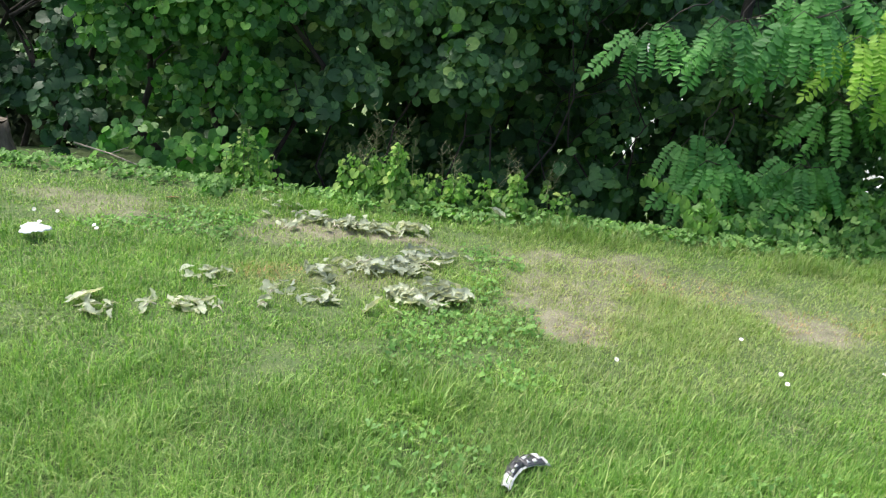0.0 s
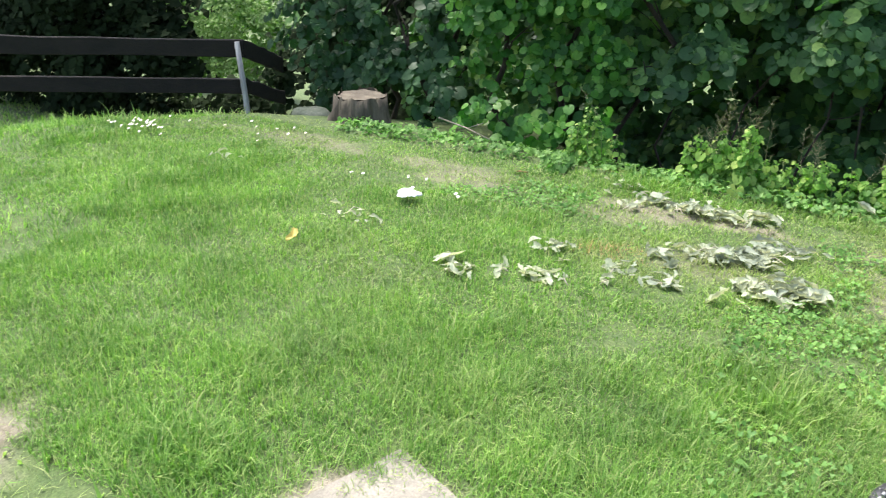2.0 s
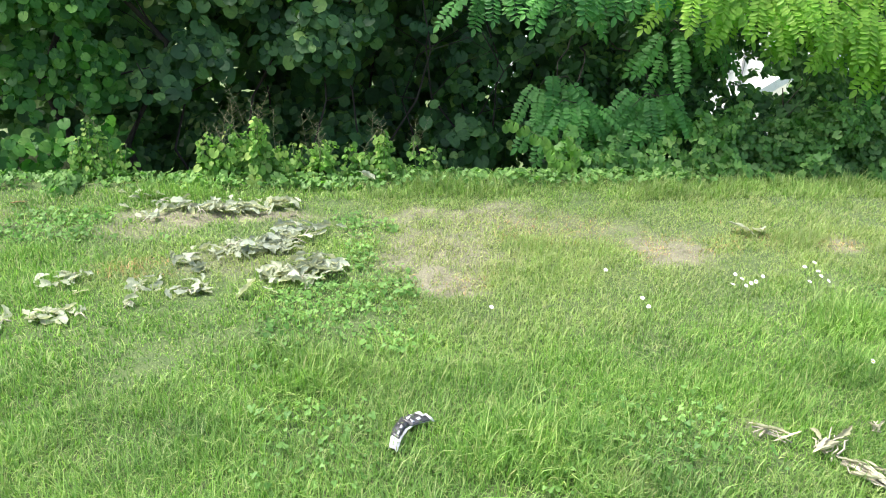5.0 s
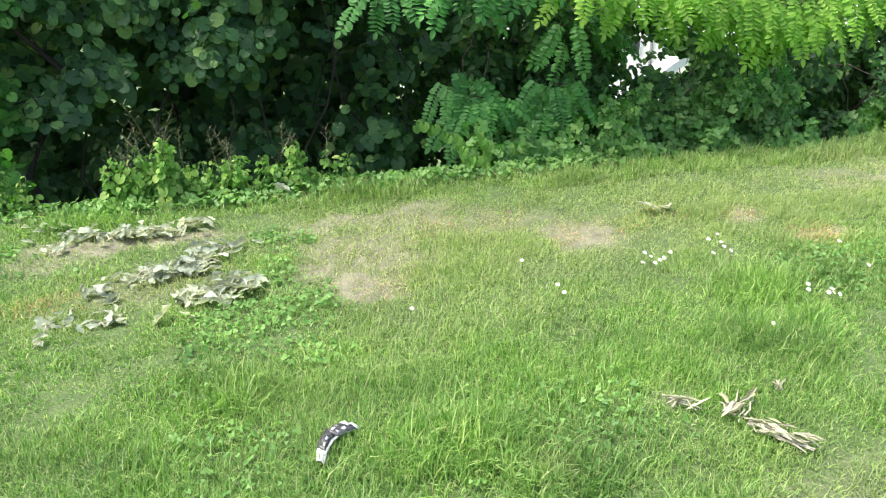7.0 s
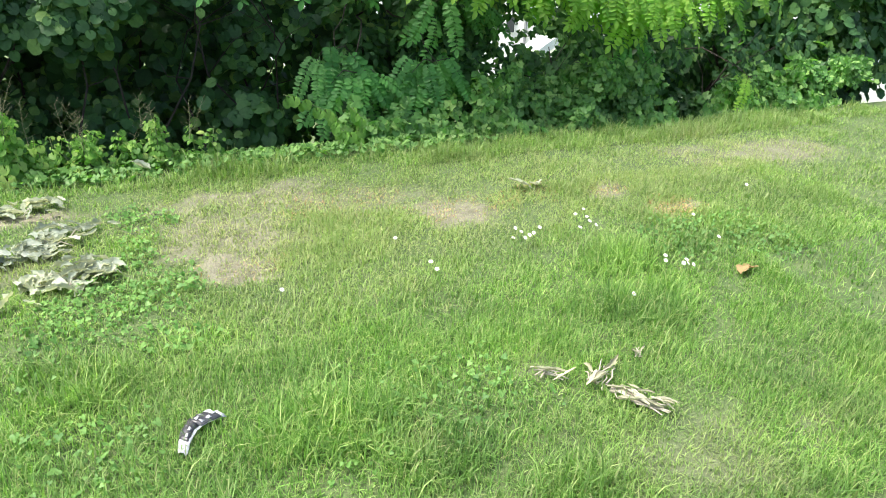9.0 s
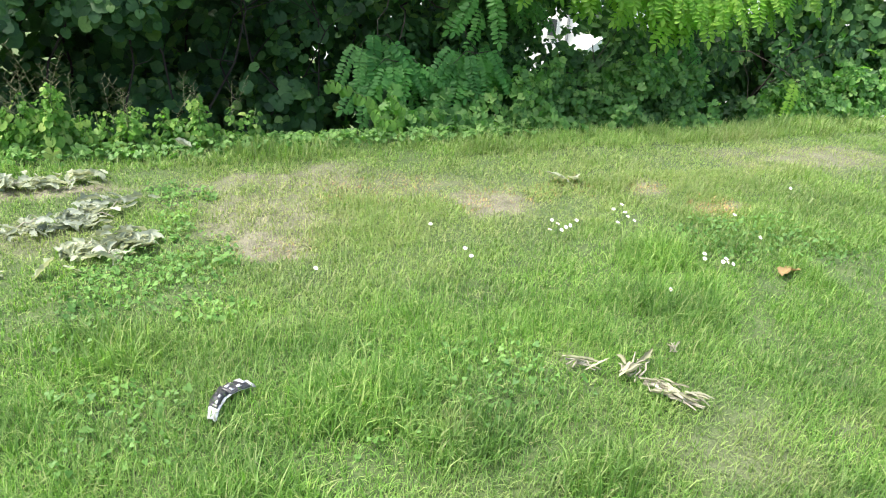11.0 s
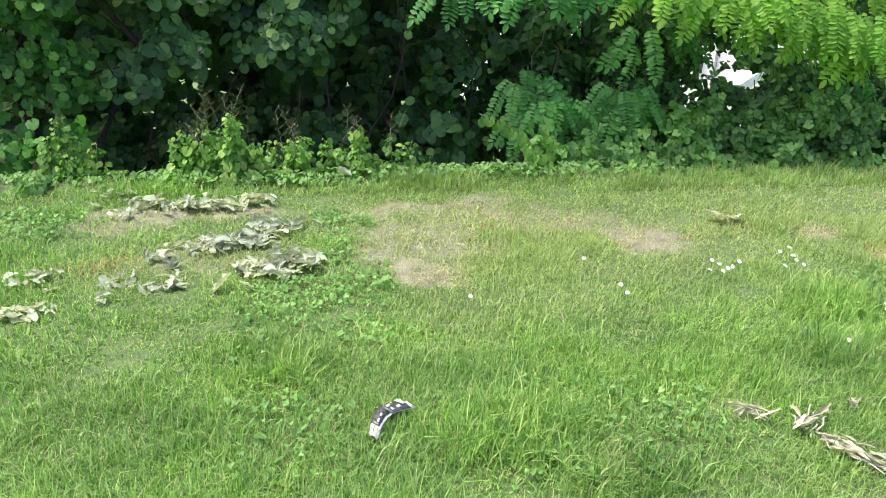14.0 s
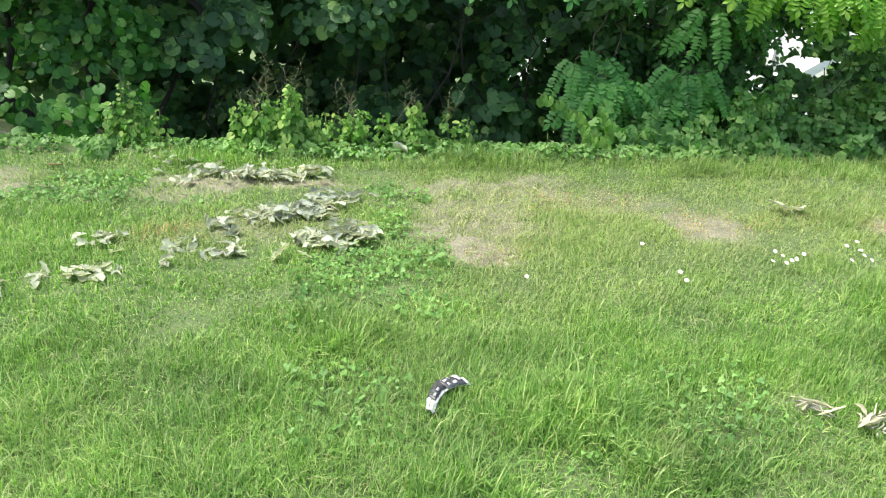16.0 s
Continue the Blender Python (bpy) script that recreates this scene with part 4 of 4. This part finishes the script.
ang = np.linspace(0, 2 * np.pi, k, endpoint=False)
prof = 0.2 * (1 + 0.05 * np.sin(3 * ang + 1) + 0.05 * np.sin(7 * ang) + 0.03 * np.sin(13 * ang) + r.normal(0, 0.05, k))
rings = []
for f, z in ((1.3, -0.14), (1.14, -0.02), (1.03, 0.06), (0.98, 0.135), (0.92, 0.152)):
    flare = 1 + (f - 1) * (1 + 0.6 * np.sin(5 * ang + 2))
    rings.append(np.stack([prof * flare * np.cos(ang), prof * flare * np.sin(ang), z + 0 * ang + r.normal(0, 0.014, k)], -1))
v = np.concatenate(rings)
t = []
for i in range(4):
    for j in range(k):
        a, b, c, e = i * k + j, i * k + (j + 1) % k, (i + 1) * k + (j + 1) % k, (i + 1) * k + j
        t += [[a, b, c], [a, c, e]]
part("bark", mesh_of("bark", v, np.array(t)), STUMP_SIDE, st)
top = np.concatenate([rings[-1] * [1, 1, 0] + [0, 0, 0.15], rings[-1] * [0.5, 0.5, 0] + [0, 0, 0.142], [[0, 0, 0.146]]])
t = []
for j in range(k):
    a, b = j, (j + 1) % k
    t += [[a, b, k + b], [a, k + b, k + a], [k + a, k + b, 2 * k]]
part("cut_top", mesh_of("cut_top", top, np.array(t)), STUMP_TOP, st, "sawn greyish-brown cut face")


def stone(x, y, rx, ry, rz, seed, label, name="stone", material=ROCK, category="stone"):
    bm = bmesh.new()
    bmesh.ops.create_icosphere(bm, subdivisions=3, radius=1)
    for vert in bm.verts:
        c = vert.co
        f = 1 + 0.16 * noise.noise(c * 1.7 + Vector((seed, 0, 0))) + 0.05 * noise.noise(c * 5)
        vert.co = Vector((c.x * rx * f, c.y * ry * f, max(-0.6, min(0.75, c.z)) * rz * f))
    for fc in bm.faces:
        fc.smooth = True
    ob = part(name, bm, material)
    ob.location = (x, y, float(ground_z(x, y)) + rz * 0.35)
    return tagged(ob, label, category)


stone(-3.9, 5.05, 0.22, 0.14, 0.11, 3, "grey mossy stone beside the tree stump")
stone(-6.0, 3.3, 0.35, 0.2, 0.1, 8, "flat pale stone beyond the lawn crest", material=SLAB)


def slab(x, y, turn, w, d, seed):
    bm = bmesh.new()
    bmesh.ops.create_cube(bm, size=1)
    bmesh.ops.scale(bm, vec=(w, d, 0.05), verts=bm.verts)
    bmesh.ops.bevel(bm, geom=bm.edges[:], offset=0.008, segments=2, affect="EDGES")
    ob = part("paving_slab", bm, SLAB)
    ob.matrix_world = pose(x, y, -0.019, 0, 0, turn)
    return tagged(ob, "pale worn concrete paving slab sunk in sandy soil", "paving slab", "slabs in the lawn", kind="structure")


slab(-0.9, 1.16, -25, 0.5, 0.5, 1)
slab(-3.0, 1.0, -28, 1.7, 0.6, 2)


# ---- withered leaves ----
def withered_meshes():
    """Eight shrivelled leaves, ruffled and rolled in at their edges."""
    out = []
    for s in range(8):
        r = np.random.default_rng(900 + s)
        n, m_ = 11, 6
        v = []
        curl, sway, bow = r.uniform(0.8, 1.8), r.uniform(-0.25, 0.25), r.uniform(-0.12, 0.12)
        for i in range(n):
            f = i / (n - 1)
            w = (0.23 + 0.12 * (s % 3) / 2) * np.sin(np.pi * min(0.995, f * 0.96 + 0.03)) ** 0.7 * (1 + r.normal(0, 0.16))
            for j in range(m_):
                a = (j / (m_ - 1) - 0.5) * 2
                x = w * np.sin(a * curl) / max(curl, 0.6)
                z = w * (1 - np.cos(a * curl)) * 0.5 + bow * np.sin(f * 3.1)
                c = Vector((x * 9, f * 7, s * 3.7))
                v.append([x + sway * np.sin(f * 3) + 0.06 * noise.noise(c), f - 0.5 + 0.05 * noise.noise(c + Vector((5, 0, 0))), z + 0.1 * noise.noise(c + Vector((0, 9, 0)))])
        t = []
        for i in range(n - 1):
            for j in range(m_ - 1):
                a = i * m_ + j
                t += [[a, a + 1, a + m_ + 1], [a, a + m_ + 1, a + m_]]
        me = mesh_of("leaf", np.array(v), np.array(t))
        me.materials.append(WITHERED)
        out.append(me)
    return out


WITHER = withered_meshes()


def leaf_pile(label, line, count, wide, size, seed, high=0.05, name="withered_leaf_pile"):
    """Curled dead leaves strewn along a line of places."""
    r = np.random.default_rng(seed)
    line = np.array(line, float)
    cx, cy = line.mean(0)
    th = thing(name, label, "dead leaves", (cx, cy, 0), "withered leaves on the lawn")
    for i in range(int(count * 1.9)):
        f = r.uniform(0, len(line) - 1)
        x = np.interp(f, np.arange(len(line)), line[:, 0]) + r.normal(0, 2.3 * wide)
        y = np.interp(f, np.arange(len(line)), line[:, 1]) + r.normal(0, 1.7 * wide)
        e = Euler((r.normal(0, 0.3), r.normal(0, 0.4), r.uniform(0, 6.28)))
        s = 0.6 * size * r.lognormal(0, 0.28)
        lf = part("leaf", WITHER[int(r.integers(8))], None, th)
        lf.matrix_basis = Matrix.LocRotScale((x - cx, y - cy, 0.026 + abs(r.normal(0, high * 0.16))), e, (s, s, s))
    for i in range(max(1, count // 7)):
        f = r.uniform(0, len(line) - 1)
        x = np.interp(f, np.arange(len(line)), line[:, 0]) - cx + r.normal(0, wide)
        y = np.interp(f, np.arange(len(line)), line[:, 1]) - cy + r.normal(0, wide)
        a, ln = r.uniform(0, 6.28), r.uniform(0.05, 0.13)
        p = np.array([[0, 0, 0.02], [0.5, 0.06, 0.045], [1, 0, 0.03]]) * [ln, ln, 1]
        p = np.stack([x + p[:, 0] * np.cos(a) - p[:, 1] * np.sin(a), y + p[:, 0] * np.sin(a) + p[:, 1] * np.cos(a), p[:, 2]], -1)
        part("stalk", mesh_of("stalk", *tube(p, 0.0035, 0.002, 5)), STALK, th)


leaf_pile("long pile of withered grey-green leaves below the hedge", [(-0.74, 3.98), (-0.55, 3.93), (-0.41, 3.9), (-0.25, 3.95), (-0.1, 3.97)], 44, 0.03, 0.11, 1)
leaf_pile("few withered curled leaves trailing off a pile", [(-1.02, 4.16), (-0.9, 4.06), (-0.78, 3.98)], 9, 0.035, 0.09, 2)
leaf_pile("few withered leaves on bare soil", [(-0.92, 3.8), (-0.84, 3.8)], 4, 0.02, 0.08, 12)
leaf_pile("heap of withered curled grey-green leaves on the grass", [(-0.45, 3.33), (-0.3, 3.36), (-0.2, 3.43), (-0.11, 3.52), (-0.04, 3.64)], 62, 0.03, 0.11, 3, 0.07)
leaf_pile("dense heap of large withered leaves on the grass", [(-0.2, 3.03), (-0.1, 3.05), (0.0, 3.1), (0.04, 3.14)], 42, 0.03, 0.13, 4, 0.09)
leaf_pile("loose row of withered leaves in the grass", [(-1.45, 2.67), (-1.31, 2.63), (-1.18, 2.76), (-1.04, 2.73), (-0.94, 2.8)], 26, 0.025, 0.1, 5)
leaf_pile("small tuft of withered leaves in the grass", [(-1.13, 3.03), (-1.03, 3.07)], 11, 0.025, 0.1, 6)
leaf_pile("small scatter of withered leaves", [(-0.57, 2.88), (-0.53, 2.93), (-0.48, 2.99)], 13, 0.025, 0.09, 7)
leaf_pile("few withered leaves in yellowed grass", [(-0.74, 3.02), (-0.69, 3.0)], 5, 0.02, 0.09, 8)
leaf_pile("few withered leaves beside a larger heap", [(-0.6, 3.27), (-0.52, 3.19)], 8, 0.02, 0.1, 9)
leaf_pile("single withered pale leaf in the grass", [(-0.745, 2.84), (-0.74, 2.83)], 2, 0.008, 0.09, 10)
leaf_pile("few pale withered leaves in the grass", [(-2.25, 2.95), (-2.08, 2.9), (-1.98, 2.97)], 7, 0.03, 0.07, 11)
leaf_pile("few pale withered leaves in the grass", [(-3.4, 3.36), (-3.25, 3.38)], 4, 0.02, 0.08, 13)


def single_leaf(x, y, size, turn, mesh, material, label, name="fallen_leaf", z=0.05, tilt=0.3):
    me = mesh.copy()
    me.materials.clear()
    me.materials.append(material)
    ob = part(name, me, material)
    ob.matrix_world = Matrix.LocRotScale((x, y, z), Euler((tilt, 0.2, radians(turn))), (size, size, size))
    tagged(ob, label, "leaf")


single_leaf(-2.22, 2.53, 0.1, 20, WITHER[1], YELLOWED, "fallen yellow leaf caught in the grass")
single_leaf(2.82, 2.17, 0.13, 100, WITHER[2], BROWNED, "fallen brown curled leaf on the grass", z=0.022, tilt=0.0)
single_leaf(-1.6, 4.05, 0.09, 100, WITHER[3], BROWNED, "fallen brown leaf on bare soil", z=0.02, tilt=0.0)
single_leaf(2.33, 3.47, 0.17, 62, WITHER[0], WITHERED, "pale curled dry leaf on worn grass", z=0.035, tilt=0.35)
single_leaf(2.43, 3.43, 0.13, 150, WITHER[2], WITHERED, "pale curled dry leaf on worn grass", z=0.04, tilt=0.5)
single_leaf(0.3, 4.35, 0.13, 60, WITHER[1], WITHERED, "pale withered leaf in tall grass", z=0.06)


# ---- dry stalk bundles ----
DULL = [me.copy() for me in WITHER]
for me in DULL:
    me.materials.clear()
    me.materials.append(DULL_WITHERED)

def stalk_bundle(label, p0, p1, count, wide, seed, leaves=3):
    r = np.random.default_rng(seed)
    p0, p1 = np.array(p0, float), np.array(p1, float)
    th = thing("dry_stalk_bundle", label, "dry stalks", (*p0, 0), "dry stalks on the lawn")
    d = unit((p1 - p0)[None])[0]
    nrm = np.array([-d[1], d[0]])
    ln = np.linalg.norm(p1 - p0)
    for i in range(count):
        o, s0, s1 = r.normal(0, wide), r.uniform(0, 0.35), r.uniform(0.6, 1.05)
        q = []
        for s in np.linspace(s0, s1, 5):
            xy = d * ln * s + nrm * (o + r.normal(0, 0.006) + (s - 0.5) * r.normal(0, wide))
            q.append([*xy, 0.042 + r.normal(0, 0.006)])
        part("stalk", mesh_of("stalk", *tube(q, 0.0036 * r.uniform(0.6, 1.4), 0.002, 6)), STALK, th)
    for i in range(leaves):
        s = r.uniform(0.1, 0.9)
        xy = d * ln * s + nrm * r.normal(0, wide)
        lf = part("leaf", DULL[int(r.integers(8))], None, th)
        k = 0.085 * r.uniform(0.7, 1.1)
        lf.matrix_basis = Matrix.LocRotScale((*xy, 0.055), Euler((r.normal(0, 0.3), r.normal(0, 0.4), math.atan2(d[1], d[0]) - 1.57 + r.normal(0, 0.3))), (k * 0.5, k * 1.15, k * 0.6))


stalk_bundle("flattened bundle of pale dry stalks and leaves", (1.64, 1.625), (1.735, 1.44), 18, 0.014, 21, 12)
stalk_bundle("bent pale dry stalks with withered leaves", (1.575, 1.655), (1.73, 1.745), 8, 0.016, 22, 4)
stalk_bundle("pale dry stalks bent upright from a bundle", (1.59, 1.655), (1.635, 1.76), 4, 0.008, 25, 1)
stalk_bundle("short flat piece of dry leaf stalk", (1.425, 1.795), (1.525, 1.727), 4, 0.008, 23, 3)
stalk_bundle("single withered leaf on a short stalk", (1.84, 1.735), (1.88, 1.79), 2, 0.006, 24, 2)


# ---- crumpled wrapper ----
def wrapper():
    th = thing("crumpled_wrapper", "crumpled black and white printed wrapper lying in the grass", "wrapper", (0.295, 1.9, 0.05), turn=49)
    n, m_ = 17, 7
    r = np.random.default_rng(3)
    bend = r.normal(0, 0.0025, (n, m_))

    def strip(i0, i1, j0, j1, lift, name, material, label=""):
        v, t, ids = [], [], {}
        for i in range(i0, i1 + 1):
            for j in range(j0, j1 + 1):
                f, g = i / (n - 1), j / (m_ - 1) - 0.5
                ids[i, j] = len(v)
                z = 0.014 * math.sin(math.pi * min(1.0, f * 1.05)) - 0.012 * (1 - f) + bend[i, j] - 0.35 * g * g * 0.06 * (1 + f)
                w = 0.034 + 0.036 * f
                v.append([(f - 0.5) * 0.19, g * w + 0.03 * math.sin(f * 3.0) - 0.02, z + lift])
        for i in range(i0, i1):
            for j in range(j0, j1):
                t.append([ids[i, j], ids[i + 1, j], ids[i + 1, j + 1], ids[i, j + 1]])
        me = mesh_of(name, np.array(v), np.array(t))
        ob = part(name, me, material, th, label)
        so = ob.modifiers.new("thickness", "SOLIDIFY")
        so.thickness = 0.0012
        return ob

    strip(0, n - 1, 0, m_ - 1, 0.0, "film", WRAP_WHITE, "white crumpled plastic film")
    strip(3, 9, 1, m_ - 1, 0.0022, "printed_panel", WRAP_BLACK, "black printed panel")
    strip(9, 15, 0, m_ - 1, 0.0022, "printed_panel", WRAP_BLACK, "black printed panel")
    strip(7, 10, 4, m_ - 1, 0.0026, "printed_panel", WRAP_BLACK, "black printed panel")
    # unreadable print as plain bars
    for i0, i1, j0, j1 in ((4, 5, 2, 3), (6, 7, 2, 3), (10, 11, 1, 2), (10, 11, 3, 4), (12, 13, 1, 2), (12, 13, 4, 5), (14, 15, 2, 5)):
        strip(i0, i1, j0, j1, 0.0042, "print_bar", WRAP_WHITE, "pale unreadable print bar")


wrapper()


# ---- tissue ----
def tissue():
    bm = bmesh.new()
    bmesh.ops.create_grid(bm, x_segments=18, y_segments=14, size=0.5)
    for vert in bm.verts:
        c = vert.co
        rr = math.hypot(c.x, c.y)
        if rr > 0:
            vert.co = c = c * (max(abs(c.x), abs(c.y)) / rr) ** 0.7
            rr = c.length
        z = 0.09 * max(0, 1 - rr * 1.9) + 0.05 * abs(noise.noise(Vector((c.x * 6, c.y * 6, 1)))) + 0.012 * noise.noise(Vector((c.x * 14, c.y * 14, 4)))
        edge = 1 + 0.2 * math.sin(3 * math.atan2(c.y, c.x) + 1) + 0.14 * noise.noise(Vector((c.x * 3, c.y * 3, 8)))
        vert.co = Vector((c.x * 0.14 * edge, c.y * 0.095 * edge, z * 0.42))
    for fc in bm.faces:
        fc.smooth = True
    ob = part("paper_tissue", bm, TISSUE)
    ob.modifiers.new("thickness", "SOLIDIFY").thickness = 0.0015
    ob.matrix_world = pose(-1.98, 3.28, 0.05, 0, 0, 15)
    tagged(ob, "crumpled white paper tissue lying on the grass", "tissue")


tissue()


# ---- daisies ----
def daisy(at, seed, size=1.0):
    r = np.random.default_rng(seed)
    x, y = at
    h = r.uniform(0.06, 0.08)
    th = thing("daisy", "small white daisy with a yellow centre in the lawn", "flower", (x, y, float(ground_z(x, y))), "daisies in the lawn")
    lean = r.normal(0, 0.006, 2)
    part("stem", mesh_of("stem", *tube([(0, 0, 0), (lean[0] * 0.4, lean[1] * 0.4, h * 0.6), (lean[0], lean[1], h)], 0.0013, 0.001, 5)), STEM, th)
    tilt = Euler((r.normal(0.5, 0.2), r.normal(0, 0.2), 0)).to_matrix().to_4x4()
    for name, me, mat_ in (("petals", PETALS, PETAL), ("disc", DISC, YOLK)):
        ob = part(name, me, mat_, th)
        ob.matrix_basis = Matrix.Translation((*lean, h)) @ tilt @ Matrix.Rotation(r.uniform(0, 6.28), 4, "Z") @ Matrix.Scale(size, 4)


pt = blade([0, 0.2, 0.24, 0.18, 0], 0.1, -0.15)
ang = np.linspace(0, 2 * np.pi, 15, endpoint=False)
PETALS = mesh_of("petals", *stamped(pt, facing(np.tile([[0, 0, 1.0]], (15, 1)), np.stack([np.cos(ang), np.sin(ang), 0.12 + 0 * ang], -1), np.full(15, 0.0135)), np.zeros((15, 3))))
bm = bmesh.new()
bmesh.ops.create_icosphere(bm, subdivisions=1, radius=0.0045)
for vert in bm.verts:
    vert.co.z = vert.co.z * 0.6 + 0.0015
DISC = bpy.data.meshes.new("disc")
bm.to_mesh(DISC)
bm.free()
DAISIES = [(1.953, 2.867), (1.947, 2.792), (1.896, 2.77), (1.974, 2.767), (2.012, 2.781), (2.072, 2.825), (1.948, 2.759), (2.341, 2.887), (2.357, 2.87), (2.41, 2.925),
           (2.27, 2.771), (2.353, 2.799), (2.357, 2.757), (2.479, 2.358), (2.424, 2.306), (2.546, 2.294), (2.489, 2.247), (2.532, 2.239), (2.504, 2.245),
           (1.4, 2.66), (1.417, 2.602), (2.932, 2.706), (2.87, 2.441), (1.362, 2.981), (3.607, 2.99), (2.1, 2.104), (-1.7, 3.36), (-1.73, 3.38),
           (-2.1, 3.48), (-1.98, 3.5), (-2.36, 3.43), (-2.44, 3.42), (-1.97, 3.34), (0.73, 2.66)]
for i, at_ in enumerate(DAISIES):
    daisy(at_, 700 + i, 0.8)
r = np.random.default_rng(77)
for i in range(34):
    daisy((-4.2 + r.normal(0, 0.11), 3.5 + r.normal(0, 0.07)), 740 + i, 0.8)
for i in range(10):
    daisy((r.uniform(-4.3, -3.1), r.uniform(3.6, 4.05)), 780 + i, 0.8)

tw = part("fallen_twig", mesh_of("fallen_twig", *joined(tube([(-2.45, 4.6, 0.12), (-2.2, 4.55, 0.09), (-2.0, 4.5, 0.05)], 0.006, 0.004, 6), tube([(-2.2, 4.55, 0.09), (-2.1, 4.6, 0.13)], 0.003, 0.002, 5))), TWIG)
tagged(tw, "thin grey fallen twig lying on low plants", "twig")


# ---- beyond the fence and hedge ----
def far_tree(name, label, x, y, blobs, template, size, material, seed, trunk_r, trunk_top, category="tree"):
    th = thing(name, label, category)
    z = float(ground_z(x, y))
    part("trunk", mesh_of("trunk", *tube([(x, y, z - 0.1), (x + 0.05, y, z + 0.6 * (trunk_top - z)), (x, y + 0.05, trunk_top)], trunk_r, trunk_r * 0.5, 10)), BARK, th)
    T, P = leaves_on(blobs, seed, size, front=False)
    part("crown", mesh_of("crown", *stamped(template, T, P)), material, th, kind="stuff")


# the last, high blobs are unseen, added to shade the ground below
far_tree("dark_tree", "dark shaded tree behind the rail fence", -8.4, 6.7, spread_blobs(-9.8, -6.85, 5.9, -0.3, 2.6, 0.42, 70, 230, 61, 0.6) + spread_blobs(-9.8, -6.6, 6.2, -1.0, 0.2, 0.4, 34, 170, 75, 0.3) + spread_blobs(-10.5, -8.4, 6.4, -1.3, -0.1, 0.4, 22, 150, 77, 0.2) + spread_blobs(-10.0, -5.4, 5.6, 2.4, 4.2, 0.7, 50, 150, 74, 0.9), FAR_LEAF, 0.1, SHADE_LEAF, 62, 0.14, 2.5)
far_tree("pale_shrub", "sunlit pale green shrub behind the fence", -8.9, 9.3, spread_blobs(-10.3, -7.6, 9.3, -1.3, 0.45, 0.45, 34, 520, 63, 0.4), FAR_LEAF, 0.06, LIT_SHRUB, 64, 0.05, 1.0, "shrub")
far_tree("background_tree", "dark green tree beyond the fence", -6.2, 12.0, spread_blobs(-15, -3.5, 13.0, -1.0, 5.0, 1.2, 60, 230, 65, 1.2), FAR_ROUND, 0.25, HEDGE_DARK, 66, 0.2, 3.0)
# many of the low blobs only screen the bright far ground from the camera
far_tree("shaded_shrub", "dark shaded shrub behind the fence post", -4.9, 7.6, spread_blobs(-5.5, -3.6, 7.4, -0.9, 0.9, 0.42, 26, 130, 69, 0.4) + spread_blobs(-8.5, -5.5, 7.6, -1.5, -1.0, 0.3, 16, 120, 71, 0.3) + spread_blobs(-6.4, -3.6, 8.4, -1.2, 2.2, 0.45, 44, 110, 72, 0.2) + spread_blobs(-5.6, -4.0, 6.7, -1.3, -0.2, 0.3, 24, 110, 73, 0.2) + spread_blobs(-9.4, -5.6, 6.9, -1.5, -0.75, 0.35, 34, 120, 76, 0.2), FAR_ROUND, 0.085, SHADE_LEAF, 70, 0.04, 0.6, "shrub")
far_tree("background_tree", "dark green tree behind the hedge", 0.0, 9.5, spread_blobs(-3.5, 1.0, 9.0, 0.5, 3.5, 0.8, 26, 170, 67, 0.7), FAR_ROUND, 0.2, HEDGE_DARK, 68, 0.15, 2.5)


def box(name, lo, hi, material, parent, label=""):
    bm = bmesh.new()
    bmesh.ops.create_cube(bm, size=1)
    for vert in bm.verts:
        vert.co = Vector([(lo[a] + hi[a]) / 2 + vert.co[a] * (hi[a] - lo[a]) for a in range(3)])
    bmesh.ops.bevel(bm, geom=bm.edges[:], offset=0.02, segments=1, affect="EDGES")
    return part(name, bm, material, parent, label)


house = thing("white_house", "white rendered house with a pale roof seen through the hedge", "house")
HOUSE_TURN = Matrix.Translation((19, 30, 0)) @ Matrix.Rotation(radians(-42), 4, "Z") @ Matrix.Translation((-19, -30.3, 0))
box("wall", (4, 30.3, -8), (34, 38, -1.0), RENDER, house)
def porch_roof():
    """A thin sloping slab before the wall, rising to the side."""
    bm = bmesh.new()
    back = HOUSE_TURN.inverted()
    ends = [Vector((16.9, 28.0, -4.85)), Vector((19.5, 28.0, -3.2))]
    vs = [bm.verts.new(back @ (e + Vector((0, d, h)))) for h in (0.0, -0.45) for d in (0.0, 1.2) for e in ends]
    for f in ((0, 1, 3, 2), (6, 7, 5, 4), (0, 4, 5, 1), (1, 5, 7, 3), (3, 7, 6, 2), (2, 6, 4, 0)):
        bm.faces.new([vs[i] for i in f])
    bmesh.ops.recalc_face_normals(bm, faces=bm.faces[:])
    part("roof", bm, ROOF, house, "pale sloping porch roof")


porch_roof()
for x, wide, high in ((14.6, 0.7, 1.2), (17.2, 0.5, 0.9), (19.15, 0.55, 1.1), (22.9, 0.7, 1.2), (25.9, 0.7, 1.2)):
    w = box("window", (x, 30.2, -4.2), (x + wide, 30.32, -4.2 + high), RENDER, house)
    box("pane", (x + 0.05, 30.17, -4.14), (x + wide - 0.05, 30.23, -4.26 + high), DARK_GLASS, w, "dark window glass")
box("gutter_pipe", (18.1, 30.2, -8), (18.22, 30.3, -1.0), POST, house, "grey downpipe")
house.matrix_world = HOUSE_TURN
